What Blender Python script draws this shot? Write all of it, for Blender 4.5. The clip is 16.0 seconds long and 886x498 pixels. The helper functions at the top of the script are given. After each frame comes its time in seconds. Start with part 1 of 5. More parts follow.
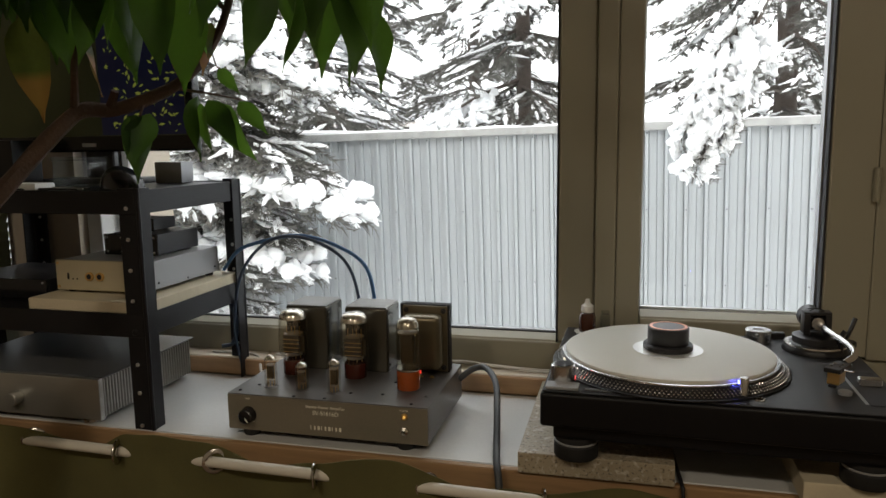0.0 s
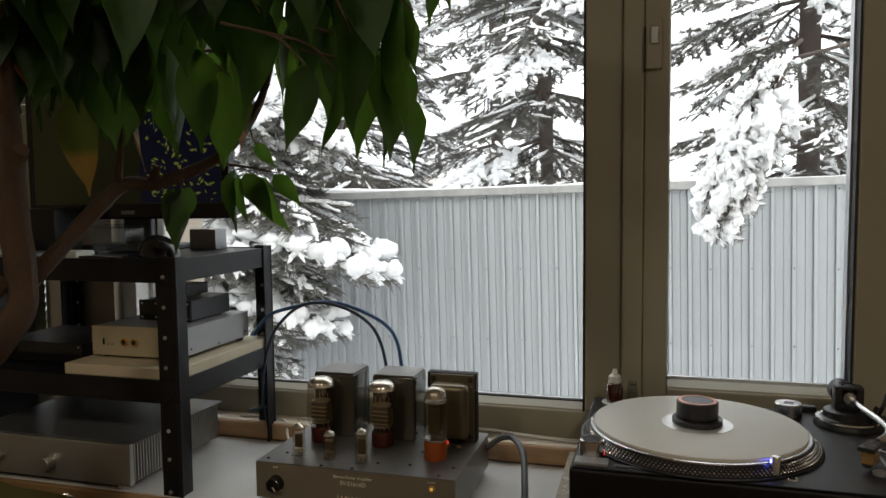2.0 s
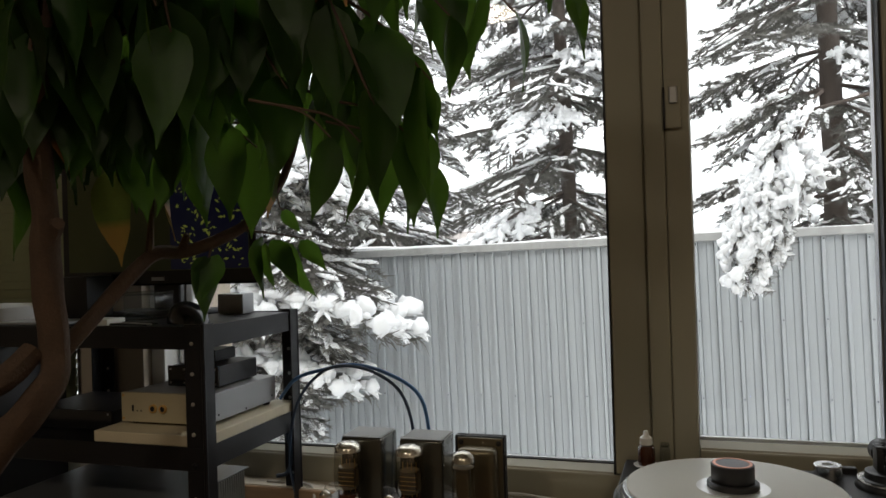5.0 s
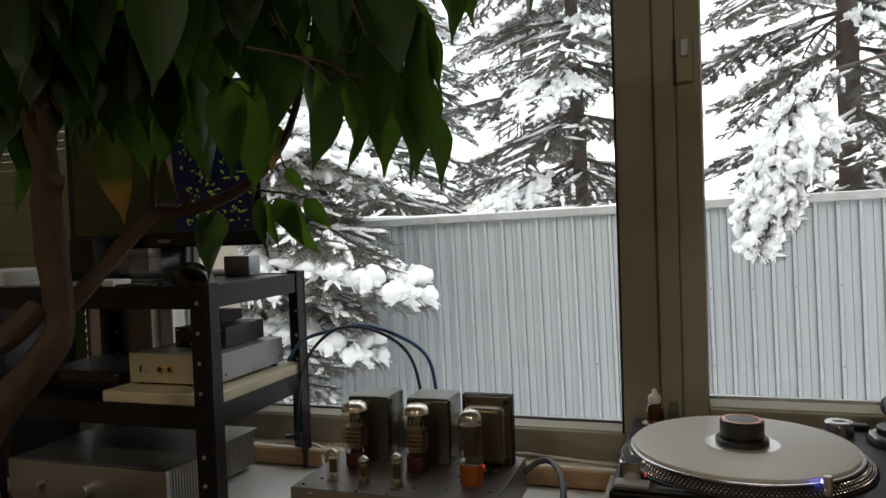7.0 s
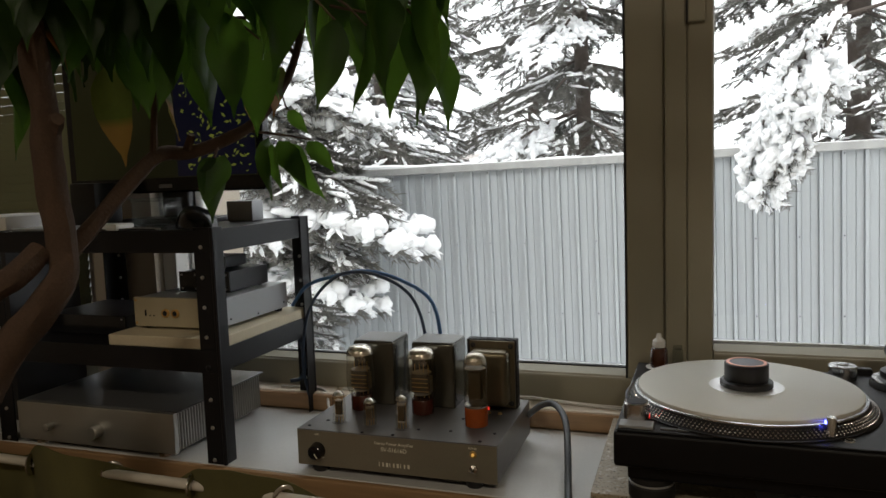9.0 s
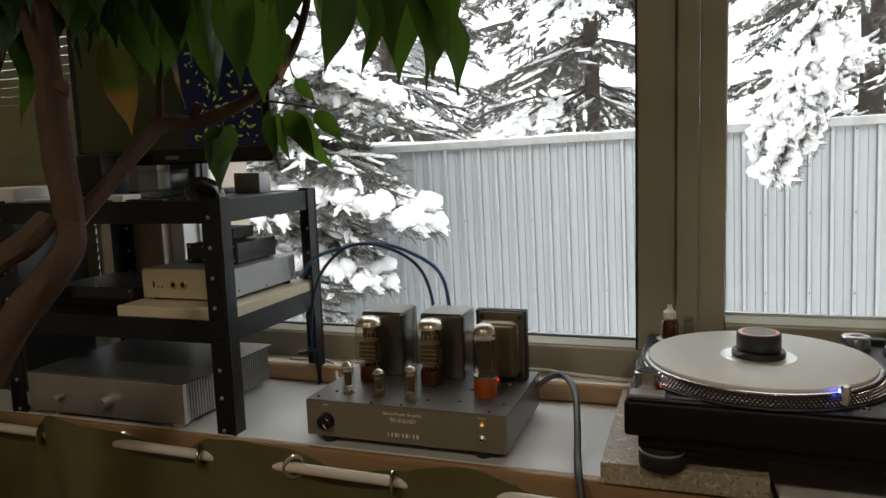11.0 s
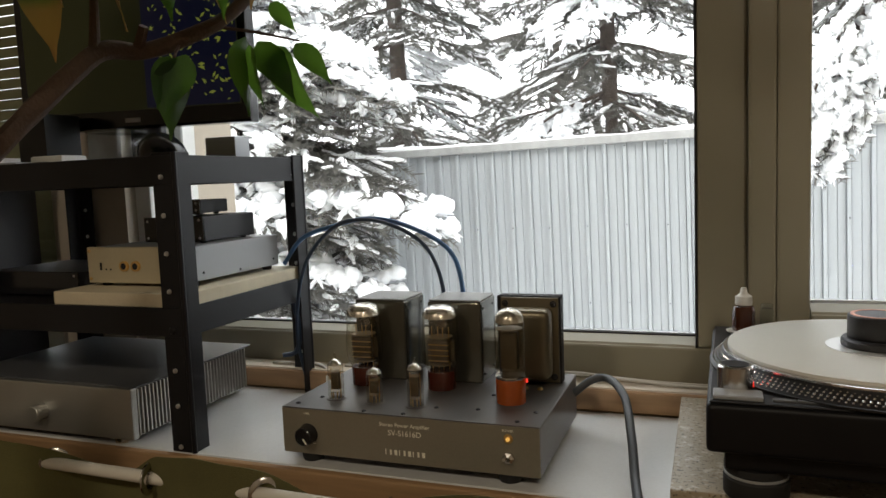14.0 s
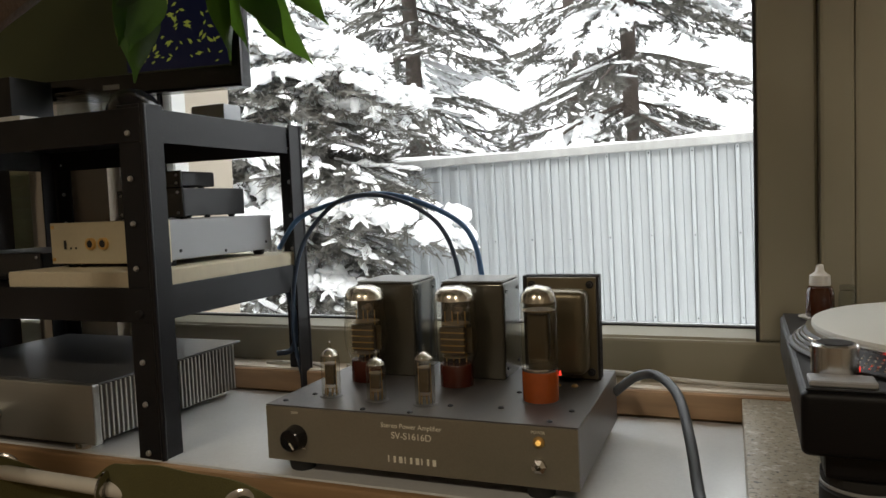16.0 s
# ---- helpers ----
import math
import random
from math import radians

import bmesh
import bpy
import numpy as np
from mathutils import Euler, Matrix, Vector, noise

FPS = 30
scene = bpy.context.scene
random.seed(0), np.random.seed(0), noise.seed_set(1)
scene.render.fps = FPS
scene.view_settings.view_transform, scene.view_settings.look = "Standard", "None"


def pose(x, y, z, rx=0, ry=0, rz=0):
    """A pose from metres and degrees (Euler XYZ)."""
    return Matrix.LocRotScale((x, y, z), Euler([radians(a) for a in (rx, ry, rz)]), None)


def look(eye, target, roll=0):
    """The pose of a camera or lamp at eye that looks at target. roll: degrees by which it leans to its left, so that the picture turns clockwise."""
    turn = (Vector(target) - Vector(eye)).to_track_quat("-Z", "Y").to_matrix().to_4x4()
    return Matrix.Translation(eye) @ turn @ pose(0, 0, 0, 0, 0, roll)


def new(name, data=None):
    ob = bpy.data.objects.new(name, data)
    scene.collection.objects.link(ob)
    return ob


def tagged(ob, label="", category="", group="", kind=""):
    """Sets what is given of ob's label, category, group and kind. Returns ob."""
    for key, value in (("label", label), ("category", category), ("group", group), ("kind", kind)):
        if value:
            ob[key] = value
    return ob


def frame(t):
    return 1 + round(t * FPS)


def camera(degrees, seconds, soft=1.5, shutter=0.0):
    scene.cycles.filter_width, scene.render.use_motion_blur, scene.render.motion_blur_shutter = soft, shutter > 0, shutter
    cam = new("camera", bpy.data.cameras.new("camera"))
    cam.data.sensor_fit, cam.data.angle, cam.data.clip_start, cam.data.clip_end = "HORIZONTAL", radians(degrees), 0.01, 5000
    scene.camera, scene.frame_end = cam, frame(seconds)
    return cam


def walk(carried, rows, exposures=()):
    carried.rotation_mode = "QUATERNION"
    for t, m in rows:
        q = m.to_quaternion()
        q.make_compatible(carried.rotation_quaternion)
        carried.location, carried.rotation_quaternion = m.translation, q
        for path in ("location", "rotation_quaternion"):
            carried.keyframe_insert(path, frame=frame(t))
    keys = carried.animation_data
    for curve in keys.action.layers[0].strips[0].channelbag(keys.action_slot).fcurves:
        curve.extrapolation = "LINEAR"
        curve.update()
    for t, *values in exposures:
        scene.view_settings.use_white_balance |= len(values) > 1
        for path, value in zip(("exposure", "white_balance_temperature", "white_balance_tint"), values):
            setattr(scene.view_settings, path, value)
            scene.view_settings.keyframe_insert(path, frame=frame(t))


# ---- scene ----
cam = camera(62.7, 16.0)
PATH = [
    (0, (0.041, -0.055, 1.103), (-0.456, 1.86, 0.816), -0.8),
    (0.5, (0.04, -0.062, 1.113), (-0.475, 1.855, 0.862), -0.7),
    (1, (0.036, -0.066, 1.12), (-0.494, 1.851, 0.903), -0.4),
    (1.5, (0.035, -0.069, 1.128), (-0.508, 1.847, 0.946), -0.5),
    (2, (0.034, -0.073, 1.134), (-0.521, 1.843, 0.991), -0.6),
    (2.5, (0.035, -0.074, 1.141), (-0.532, 1.84, 1.031), -0.9),
    (3, (0.036, -0.076, 1.145), (-0.542, 1.837, 1.069), -1.0),
    (3.5, (0.033, -0.078, 1.149), (-0.551, 1.834, 1.102), -1.2),
    (4, (0.035, -0.083, 1.153), (-0.563, 1.825, 1.133), -1.4),
    (5.25, (0.037, -0.075, 1.144), (-0.587, 1.825, 1.153), -1.8),
    (6.5, (0.039, -0.063, 1.126), (-0.606, 1.83, 1.089), -2.1),
    (7, (0.04, -0.061, 1.122), (-0.611, 1.829, 1.056), -2.1),
    (7.5, (0.037, -0.062, 1.121), (-0.613, 1.827, 1.03), -2.0),
    (8, (0.034, -0.058, 1.116), (-0.617, 1.829, 0.995), -1.8),
    (8.5, (0.032, -0.055, 1.111), (-0.621, 1.828, 0.943), -1.8),
    (9, (0.03, -0.055, 1.109), (-0.625, 1.824, 0.911), -2.0),
    (10.25, (0.025, -0.053, 1.098), (-0.640, 1.820, 0.860), -2.1),
    (11.1, (0.023, -0.046, 1.092), (-0.651, 1.823, 0.838), -2.1),
    (11.5, (0.0014, -0.0283, 1.0836), (-0.6463, 1.8475, 0.8343), -1.77),
    (12, (-0.0133, 0.0143, 1.0643), (-0.6669, 1.8890, 0.8222), -1.90),
    (12.5, (-0.0256, 0.0565, 1.0450), (-0.6903, 1.9284, 0.8124), -2.01),
    (13, (-0.0384, 0.0989, 1.0269), (-0.7157, 1.9676, 0.8048), -2.06),
    (13.5, (-0.0513, 0.1381, 1.0092), (-0.7401, 2.0041, 0.8001), -2.17),
    (14, (-0.0618, 0.1746, 0.9915), (-0.7642, 2.0373, 0.7994), -2.26),
    (14.5, (-0.0744, 0.2092, 0.9736), (-0.7894, 2.0690, 0.8003), -2.24),
    (15, (-0.0873, 0.2439, 0.9545), (-0.8140, 2.1006, 0.7983), -2.22),
    (15.5, (-0.0997, 0.2774, 0.9357), (-0.8370, 2.1312, 0.7951), -2.26),
    (16, (-0.1135, 0.3096, 0.9179), (-0.8586, 2.1613, 0.7907), -2.30),
]
# the film's camera dims its picture while much of the bright yard is in view
EXPOSURES = [(0, 0.75), (1.5, 0.55), (3.5, 0.2), (7, 0.2), (9, 0.4), (11.5, 0.75), (12.5, 0.87), (16, 0.93)]
walk(cam, [(t, look(eye, aim, lean)) for t, eye, aim, lean in PATH], EXPOSURES)

# ---- light ----
world = bpy.data.worlds.new("overcast_sky")
scene.world = world
world.use_nodes = True
wn, wl = world.node_tree.nodes, world.node_tree.links
sky = wn.new("ShaderNodeTexSky")
sky.sky_type, sky.sun_disc = "NISHITA", False
sky.sun_elevation, sky.sun_rotation = radians(38), radians(150)
sky.air_density, sky.dust_density, sky.ozone_density = 1.0, 6.0, 1.0
pale = wn.new("ShaderNodeHueSaturation")
pale.inputs["Saturation"].default_value = 0.12
pale.inputs["Value"].default_value = 0.15
cloud = wn.new("ShaderNodeMix")  # an even deck of cloud before the sky
cloud.data_type = "RGBA"
cloud.inputs["Factor"].default_value = 0.92
cloud.inputs["B"].default_value = (1.16, 1.19, 1.22, 1)
wl.new(sky.outputs[0], pale.inputs["Color"])
wl.new(pale.outputs[0], cloud.inputs["A"])
wl.new(cloud.outputs["Result"], wn["Background"].inputs["Color"])
wn["Background"].inputs["Strength"].default_value = 1.75
sun = new("sun", bpy.data.lights.new("sun", "SUN"))
sun.data.energy, sun.data.angle, sun.data.color = 0.7, radians(60), (1.0, 0.97, 0.93)
sun.matrix_world = look((1.0, -1.4, 3.6), (0, 3.5, 0))
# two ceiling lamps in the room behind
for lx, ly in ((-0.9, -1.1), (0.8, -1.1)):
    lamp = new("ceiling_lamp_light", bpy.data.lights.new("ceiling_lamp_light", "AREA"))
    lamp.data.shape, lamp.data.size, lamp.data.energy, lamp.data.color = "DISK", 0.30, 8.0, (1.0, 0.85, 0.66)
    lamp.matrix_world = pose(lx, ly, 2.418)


# ---- materials ----
def mat(name, colour, rough=0.5, metal=0.0, vary=0.15, scale=8.0, grain=0.0, grain_scale=300.0, bump=0.0, bump_scale=200.0, stretch=(1, 1, 1), spec=0.5, random_tone=0.0, rough_vary=0.1, coat=0.0, place=False):
    """A surface with broad stains, fine grain and a little relief."""
    m = bpy.data.materials.new(name)
    m.use_nodes = True
    n, l = m.node_tree.nodes, m.node_tree.links
    b = n["Principled BSDF"]
    b.inputs["Metallic"].default_value = metal
    b.inputs["Specular IOR Level"].default_value = spec
    b.inputs["Coat Weight"].default_value = coat
    tc, mp = n.new("ShaderNodeTexCoord"), n.new("ShaderNodeMapping")
    mp.inputs["Scale"].default_value = stretch
    l.new(n.new("ShaderNodeNewGeometry").outputs["Position"] if place else tc.outputs["Object"], mp.inputs["Vector"])

    def noise_node(s, detail):
        t = n.new("ShaderNodeTexNoise")
        t.inputs["Scale"].default_value, t.inputs["Detail"].default_value = s, detail
        l.new(mp.outputs[0], t.inputs["Vector"])
        return t.outputs["Fac"]

    def maths(op, a, c):
        k = n.new("ShaderNodeMath")
        k.operation = op
        for i, v in enumerate((a, c)):
            if isinstance(v, (int, float)):
                k.inputs[i].default_value = v
            else:
                l.new(v, k.inputs[i])
        return k.outputs[0]

    broad = noise_node(scale, 5)
    tone = maths("ADD", maths("MULTIPLY", broad, 2 * vary), 1 - vary)
    if grain:
        tone = maths("MULTIPLY", tone, maths("ADD", maths("MULTIPLY", noise_node(grain_scale, 3), 2 * grain), 1 - grain))
    if random_tone:
        oi = n.new("ShaderNodeObjectInfo")
        tone = maths("MULTIPLY", tone, maths("ADD", maths("MULTIPLY", oi.outputs["Random"], 2 * random_tone), 1 - random_tone))
    mix = n.new("ShaderNodeVectorMath")
    mix.operation = "SCALE"
    mix.inputs[0].default_value = colour[:3]
    l.new(tone, mix.inputs["Scale"])
    l.new(mix.outputs[0], b.inputs["Base Color"])
    l.new(maths("ADD", maths("MULTIPLY", broad, rough_vary), rough - rough_vary / 2), b.inputs["Roughness"])
    if bump:
        bp = n.new("ShaderNodeBump")
        bp.inputs["Strength"].default_value, bp.inputs["Distance"].default_value = bump, 0.002
        l.new(noise_node(bump_scale, 4), bp.inputs["Height"])
        l.new(bp.outputs[0], b.inputs["Normal"])
    return m


def speckle(name, base, spots, scale, rough=0.35):
    """Granite: pale ground with dark and brown grains."""
    m = mat(name, base, rough, vary=0.2, scale=14)
    n, l = m.node_tree.nodes, m.node_tree.links
    b = n["Principled BSDF"]
    src = b.inputs["Base Color"].links[0].from_socket
    tc = n.new("ShaderNodeTexCoord")
    for colour, s, lo, hi in spots:
        v = n.new("ShaderNodeTexNoise")
        v.inputs["Scale"].default_value, v.inputs["Detail"].default_value = scale * s, 4
        l.new(tc.outputs["Object"], v.inputs["Vector"])
        r = n.new("ShaderNodeMapRange")
        r.inputs["From Min"].default_value, r.inputs["From Max"].default_value = lo, hi
        l.new(v.outputs["Fac"], r.inputs["Value"])
        x = n.new("ShaderNodeMix")
        x.data_type = "RGBA"
        l.new(r.outputs[0], x.inputs["Factor"])
        l.new(src, x.inputs["A"])
        x.inputs["B"].default_value = (*colour, 1)
        src = x.outputs["Result"]
    l.new(src, b.inputs["Base Color"])
    return m


def clear(name, tint=(1, 1, 1), gloss=0.04, rough=0.0):
    """Thin glass: what lies behind shows through, with a Fresnel gloss."""
    m = bpy.data.materials.new(name)
    m.use_nodes = True
    n, l = m.node_tree.nodes, m.node_tree.links
    n.remove(n["Principled BSDF"])
    t, g, x, f = n.new("ShaderNodeBsdfTransparent"), n.new("ShaderNodeBsdfGlossy"), n.new("ShaderNodeMixShader"), n.new("ShaderNodeLayerWeight")
    t.inputs[0].default_value = (*tint, 1)
    g.inputs["Roughness"].default_value = rough
    f.inputs["Blend"].default_value = 0.5
    steep, low = n.new("ShaderNodeMath"), n.new("ShaderNodeMath")
    steep.operation, steep.inputs[1].default_value = "POWER", 4.0
    low.operation, low.inputs[1].default_value, low.inputs[2].default_value = "MULTIPLY_ADD", 0.6, gloss
    l.new(f.outputs["Facing"], steep.inputs[0])
    l.new(steep.outputs[0], low.inputs[0])
    l.new(low.outputs[0], x.inputs[0])
    l.new(t.outputs[0], x.inputs[1])
    l.new(g.outputs[0], x.inputs[2])
    l.new(x.outputs[0], n["Material Output"].inputs["Surface"])
    return m


def glow(name, colour, strength):
    m = mat(name, colour, 0.3)
    b = m.node_tree.nodes["Principled BSDF"]
    b.inputs["Emission Color"].default_value, b.inputs["Emission Strength"].default_value = (*colour, 1), strength
    return m


def leaf_material(name, colour, back, tip=None):
    """A waxy leaf that lets some light through; tip: the dry colour of its end."""
    m = mat(name, colour, 0.42, spec=0.28, vary=0.3, scale=20, grain=0.15, grain_scale=180, random_tone=0.3, bump=0.2, bump_scale=120)
    n, l = m.node_tree.nodes, m.node_tree.links
    b = n["Principled BSDF"]
    if tip:
        tc, sep, r, x = n.new("ShaderNodeTexCoord"), n.new("ShaderNodeSeparateXYZ"), n.new("ShaderNodeMapRange"), n.new("ShaderNodeMix")
        x.data_type = "RGBA"
        l.new(tc.outputs["Generated"], sep.inputs[0])
        l.new(sep.outputs["Y"], r.inputs["Value"])
        r.inputs["From Min"].default_value, r.inputs["From Max"].default_value = 0.52, 0.62
        l.new(r.outputs[0], x.inputs["Factor"])
        l.new(b.inputs["Base Color"].links[0].from_socket, x.inputs["A"])
        x.inputs["B"].default_value = (*tip, 1)
        l.new(x.outputs["Result"], b.inputs["Base Color"])
    tr, mx = n.new("ShaderNodeBsdfTranslucent"), n.new("ShaderNodeMixShader")
    tr.inputs[0].default_value = (*back, 1)
    mx.inputs[0].default_value = 0.28
    l.new(b.outputs[0], mx.inputs[1])
    l.new(tr.outputs[0], mx.inputs[2])
    l.new(mx.outputs[0], n["Material Output"].inputs["Surface"])
    return m


M = {
    "wall": mat("plaster", (0.48, 0.42, 0.34), 0.9, vary=0.08, scale=3, bump=0.15, bump_scale=150),
    "dark_wall": mat("room_paint", (0.48, 0.44, 0.37), 0.9, vary=0.1, scale=2),
    "floor": mat("floor_boards", (0.2, 0.13, 0.08), 0.5, vary=0.25, scale=3, stretch=(1, 8, 1)),
    "frame": mat("window_plastic", (0.345, 0.325, 0.245), 0.42, vary=0.05, scale=6, bump=0.05, bump_scale=80),
    "frame_white": mat("outer_frame_white", (0.75, 0.75, 0.73), 0.45, vary=0.05),
    "gasket": mat("black_gasket", (0.015, 0.015, 0.018), 0.6),
    "spacer": mat("aluminium_spacer", (0.6, 0.6, 0.62), 0.35, 0.9),
    "glass": clear("window_glass", (0.98, 0.985, 0.98), 0.02),
    "laminate": mat("grey_laminate", (0.64, 0.65, 0.64), 0.22, spec=0.8, vary=0.12, scale=5, grain=0.06, grain_scale=260, bump=0.05),
    "edge_wood": mat("oak_edging", (0.36, 0.22, 0.11), 0.5, vary=0.3, scale=12, stretch=(1, 14, 14), bump=0.1),
    "sill": mat("sill_board", (0.66, 0.58, 0.47), 0.55, vary=0.12, scale=7),
    "sill_edge": mat("sill_edge_wood", (0.42, 0.27, 0.15), 0.6, vary=0.3, scale=10, stretch=(1, 12, 12)),
    "steel_black": mat("black_powder_coat", (0.009, 0.009, 0.011), 0.42, spec=0.35, vary=0.25, scale=20, bump=0.12, bump_scale=500),
    "zinc": mat("zinc_bolt", (0.7, 0.7, 0.7), 0.3, 0.8),
    "board": mat("pale_chipboard", (0.62, 0.55, 0.40), 0.6, vary=0.1, scale=10, stretch=(1, 6, 1), grain=0.08),
    "silver": mat("brushed_aluminium", (0.44, 0.44, 0.415), 0.38, 0.75, vary=0.06, scale=12, stretch=(1, 1, 30), grain=0.06, grain_scale=120),
    "champagne": mat("champagne_front", (0.62, 0.56, 0.40), 0.4, 0.45, vary=0.05, grain=0.05, grain_scale=200),
    "grey_cover": mat("grey_cover", (0.36, 0.37, 0.38), 0.42, 0.3, vary=0.06, bump=0.06, bump_scale=900),
    "dark_top": mat("dark_grey_lid", (0.16, 0.165, 0.17), 0.36, 0.4, vary=0.12, scale=6, bump=0.05, bump_scale=900),
    "plastic": mat("black_plastic", (0.016, 0.016, 0.018), 0.4, vary=0.2, scale=20, bump=0.08, bump_scale=800),
    "gloss_black": mat("gloss_black", (0.01, 0.01, 0.012), 0.14, vary=0.2, rough_vary=0.08),
    "rubber": mat("rubber", (0.014, 0.014, 0.014), 0.7, vary=0.2, bump=0.1),
    "chassis": mat("grey_hammer_paint", (0.150, 0.142, 0.136), 0.36, 0.45, vary=0.18, scale=18, grain=0.16, grain_scale=600, bump=0.12, bump_scale=700),
    "front": mat("bronze_grey_front", (0.25, 0.225, 0.175), 0.42, 0.3, vary=0.1, scale=14, grain=0.1, grain_scale=500, bump=0.06, bump_scale=700),
    "can": mat("brown_grey_cover", (0.11, 0.105, 0.085), 0.16, 0.6, vary=0.12, scale=10, grain=0.06, grain_scale=400),
    "can_top": mat("grey_cover_top", (0.24, 0.24, 0.23), 0.4, 0.4, vary=0.1, scale=12, bump=0.08, bump_scale=600),
    "bell": mat("olive_end_bell", (0.16, 0.135, 0.085), 0.33, 0.6, vary=0.15, scale=20),
    "lam": mat("lamination_steel", (0.03, 0.03, 0.032), 0.45, 0.5, vary=0.2, stretch=(1, 40, 1)),
    "tube_glass": clear("tube_glass", (0.93, 0.91, 0.85), 0.11),
    "smoke_glass": clear("smoked_tube_glass", (0.80, 0.78, 0.72), 0.08),
    "getter": mat("silver_getter", (0.85, 0.83, 0.80), 0.22, 0.8, vary=0.15, scale=60),
    "anode": mat("grey_anode", (0.13, 0.105, 0.065), 0.35, 0.6, vary=0.25, scale=60),
    "mica": mat("mica_spacer", (0.26, 0.20, 0.11), 0.3, vary=0.2, scale=60),
    "bakelite": mat("brown_red_base", (0.065, 0.014, 0.008), 0.2, vary=0.2, scale=40),
    "orange_base": mat("orange_base", (0.36, 0.080, 0.016), 0.25, vary=0.25, scale=50),
    "gold": mat("gold_pins", (0.75, 0.5, 0.2), 0.3, 0.9),
    "chrome": mat("chrome", (0.55, 0.53, 0.50), 0.2, 1.0, vary=0.08, scale=40),
    "print": mat("cream_print", (0.88, 0.84, 0.70), 0.5, vary=0.05),
    "pilot": glow("amber_pilot", (0.9, 0.50, 0.12), 0.35),
    # red of the strobe window, and of the rectifier's reflection made as a glow
    "tube_red": glow("red_strobe_and_reflection_glow", (0.9, 0.05, 0.03), 0.55),
    "plinth": mat("black_plinth", (0.006, 0.006, 0.007), 0.4, spec=0.25, vary=0.2, scale=25, bump=0.12, bump_scale=900),
    "plinth_top": mat("dark_plinth_plate", (0.012, 0.012, 0.013), 0.45, 0.0, vary=0.2, scale=8, bump=0.08, bump_scale=900),
    "platter": mat("dark_platter_rim", (0.04, 0.04, 0.042), 0.35, 0.7, vary=0.2),
    "alu": mat("machined_aluminium", (0.72, 0.72, 0.71), 0.22, 1.0, vary=0.05, scale=30),
    "mat_white": mat("pale_mat", (0.70, 0.69, 0.63), 0.45, vary=0.05, scale=9, grain=0.03, grain_scale=300, bump=0.05, bump_scale=600),
    "label": mat("silver_label", (0.92, 0.92, 0.92), 0.3, 0.6, vary=0.03),
    "copper": mat("copper_ring", (0.60, 0.24, 0.14), 0.3, 0.8),
    "granite": speckle("granite", (0.37, 0.315, 0.225), [((0.10, 0.085, 0.065), 1.0, 0.57, 0.66), ((0.58, 0.54, 0.46), 0.6, 0.55, 0.68), ((0.26, 0.17, 0.09), 1.6, 0.60, 0.68)], 210),
    "brown_bottle": mat("brown_bottle_glass", (0.06, 0.016, 0.006), 0.1, vary=0.2, coat=0.6),
    "white_plastic": mat("white_plastic", (0.75, 0.75, 0.72), 0.4, vary=0.05),
    "clear_plastic": clear("clear_plastic", (0.8, 0.82, 0.8), rough=0.15),
    "green_cloth": mat("olive_cloth", (0.105, 0.098, 0.034), 0.95, vary=0.4, scale=9, grain=0.22, grain_scale=700, bump=0.35, bump_scale=600),
    "rod": mat("white_rod", (0.66, 0.63, 0.55), 0.4, vary=0.1, scale=14),
    "cord": mat("grey_cord", (0.05, 0.055, 0.06), 0.5, vary=0.15, bump=0.1, bump_scale=900),
    "blue_cord": mat("blue_cord", (0.05, 0.14, 0.32), 0.42, vary=0.25, scale=40),
    "dark_cord": mat("dark_cord", (0.025, 0.045, 0.085), 0.45, vary=0.2),
    "white_cord": mat("white_cord", (0.6, 0.58, 0.53), 0.5, vary=0.1),
    "bark_smooth": mat("ficus_bark", (0.08, 0.048, 0.030), 0.85, vary=0.35, scale=18, grain=0.25, grain_scale=260, bump=0.6, bump_scale=220),
    "leaf": leaf_material("ficus_leaf", (0.017, 0.045, 0.008), (0.15, 0.30, 0.03)),
    "leaf_dry": leaf_material("ficus_leaf_dry_tip", (0.05, 0.08, 0.012), (0.20, 0.22, 0.04), (0.40, 0.17, 0.05)),
    "snow": mat("snow", (0.88, 0.89, 0.90), 0.85, vary=0.03, scale=4, bump=0.25, bump_scale=60),
    "needle": mat("spruce_needles", (0.135, 0.130, 0.116), 0.75, vary=0.4, scale=6),
    "spruce_bark": mat("spruce_bark", (0.085, 0.068, 0.058), 0.95, vary=0.4, scale=8, grain=0.3, grain_scale=40, bump=0.9, bump_scale=40),
    "sheet": mat("galvanised_sheet", (0.350, 0.370, 0.380), 0.55, 0.1, vary=0.10, scale=1.6, grain=0.05, grain_scale=14, stretch=(1, 1, 0.3), place=True),
    "fence_cap": mat("weathered_cap", (0.33, 0.33, 0.32), 0.6, 0.1, vary=0.35, scale=9, grain=0.2, grain_scale=40, stretch=(1, 1, 0.3)),
    "blind": mat("olive_blind", (0.20, 0.20, 0.11), 0.6, vary=0.12, scale=5),
    "screen": glow("screen_picture", (0.03, 0.034, 0.010), 0.06),
    "blue_led": glow("blue_led", (0.08, 0.10, 1.0), 16.0),
    "screen_blue": glow("screen_dark_blue", (0.004, 0.005, 0.016), 0.25),
    "screen_leaf": glow("screen_yellow_green", (0.22, 0.25, 0.04), 0.22),
    "house": mat("far_plaster", (0.6, 0.55, 0.52), 0.9),
}


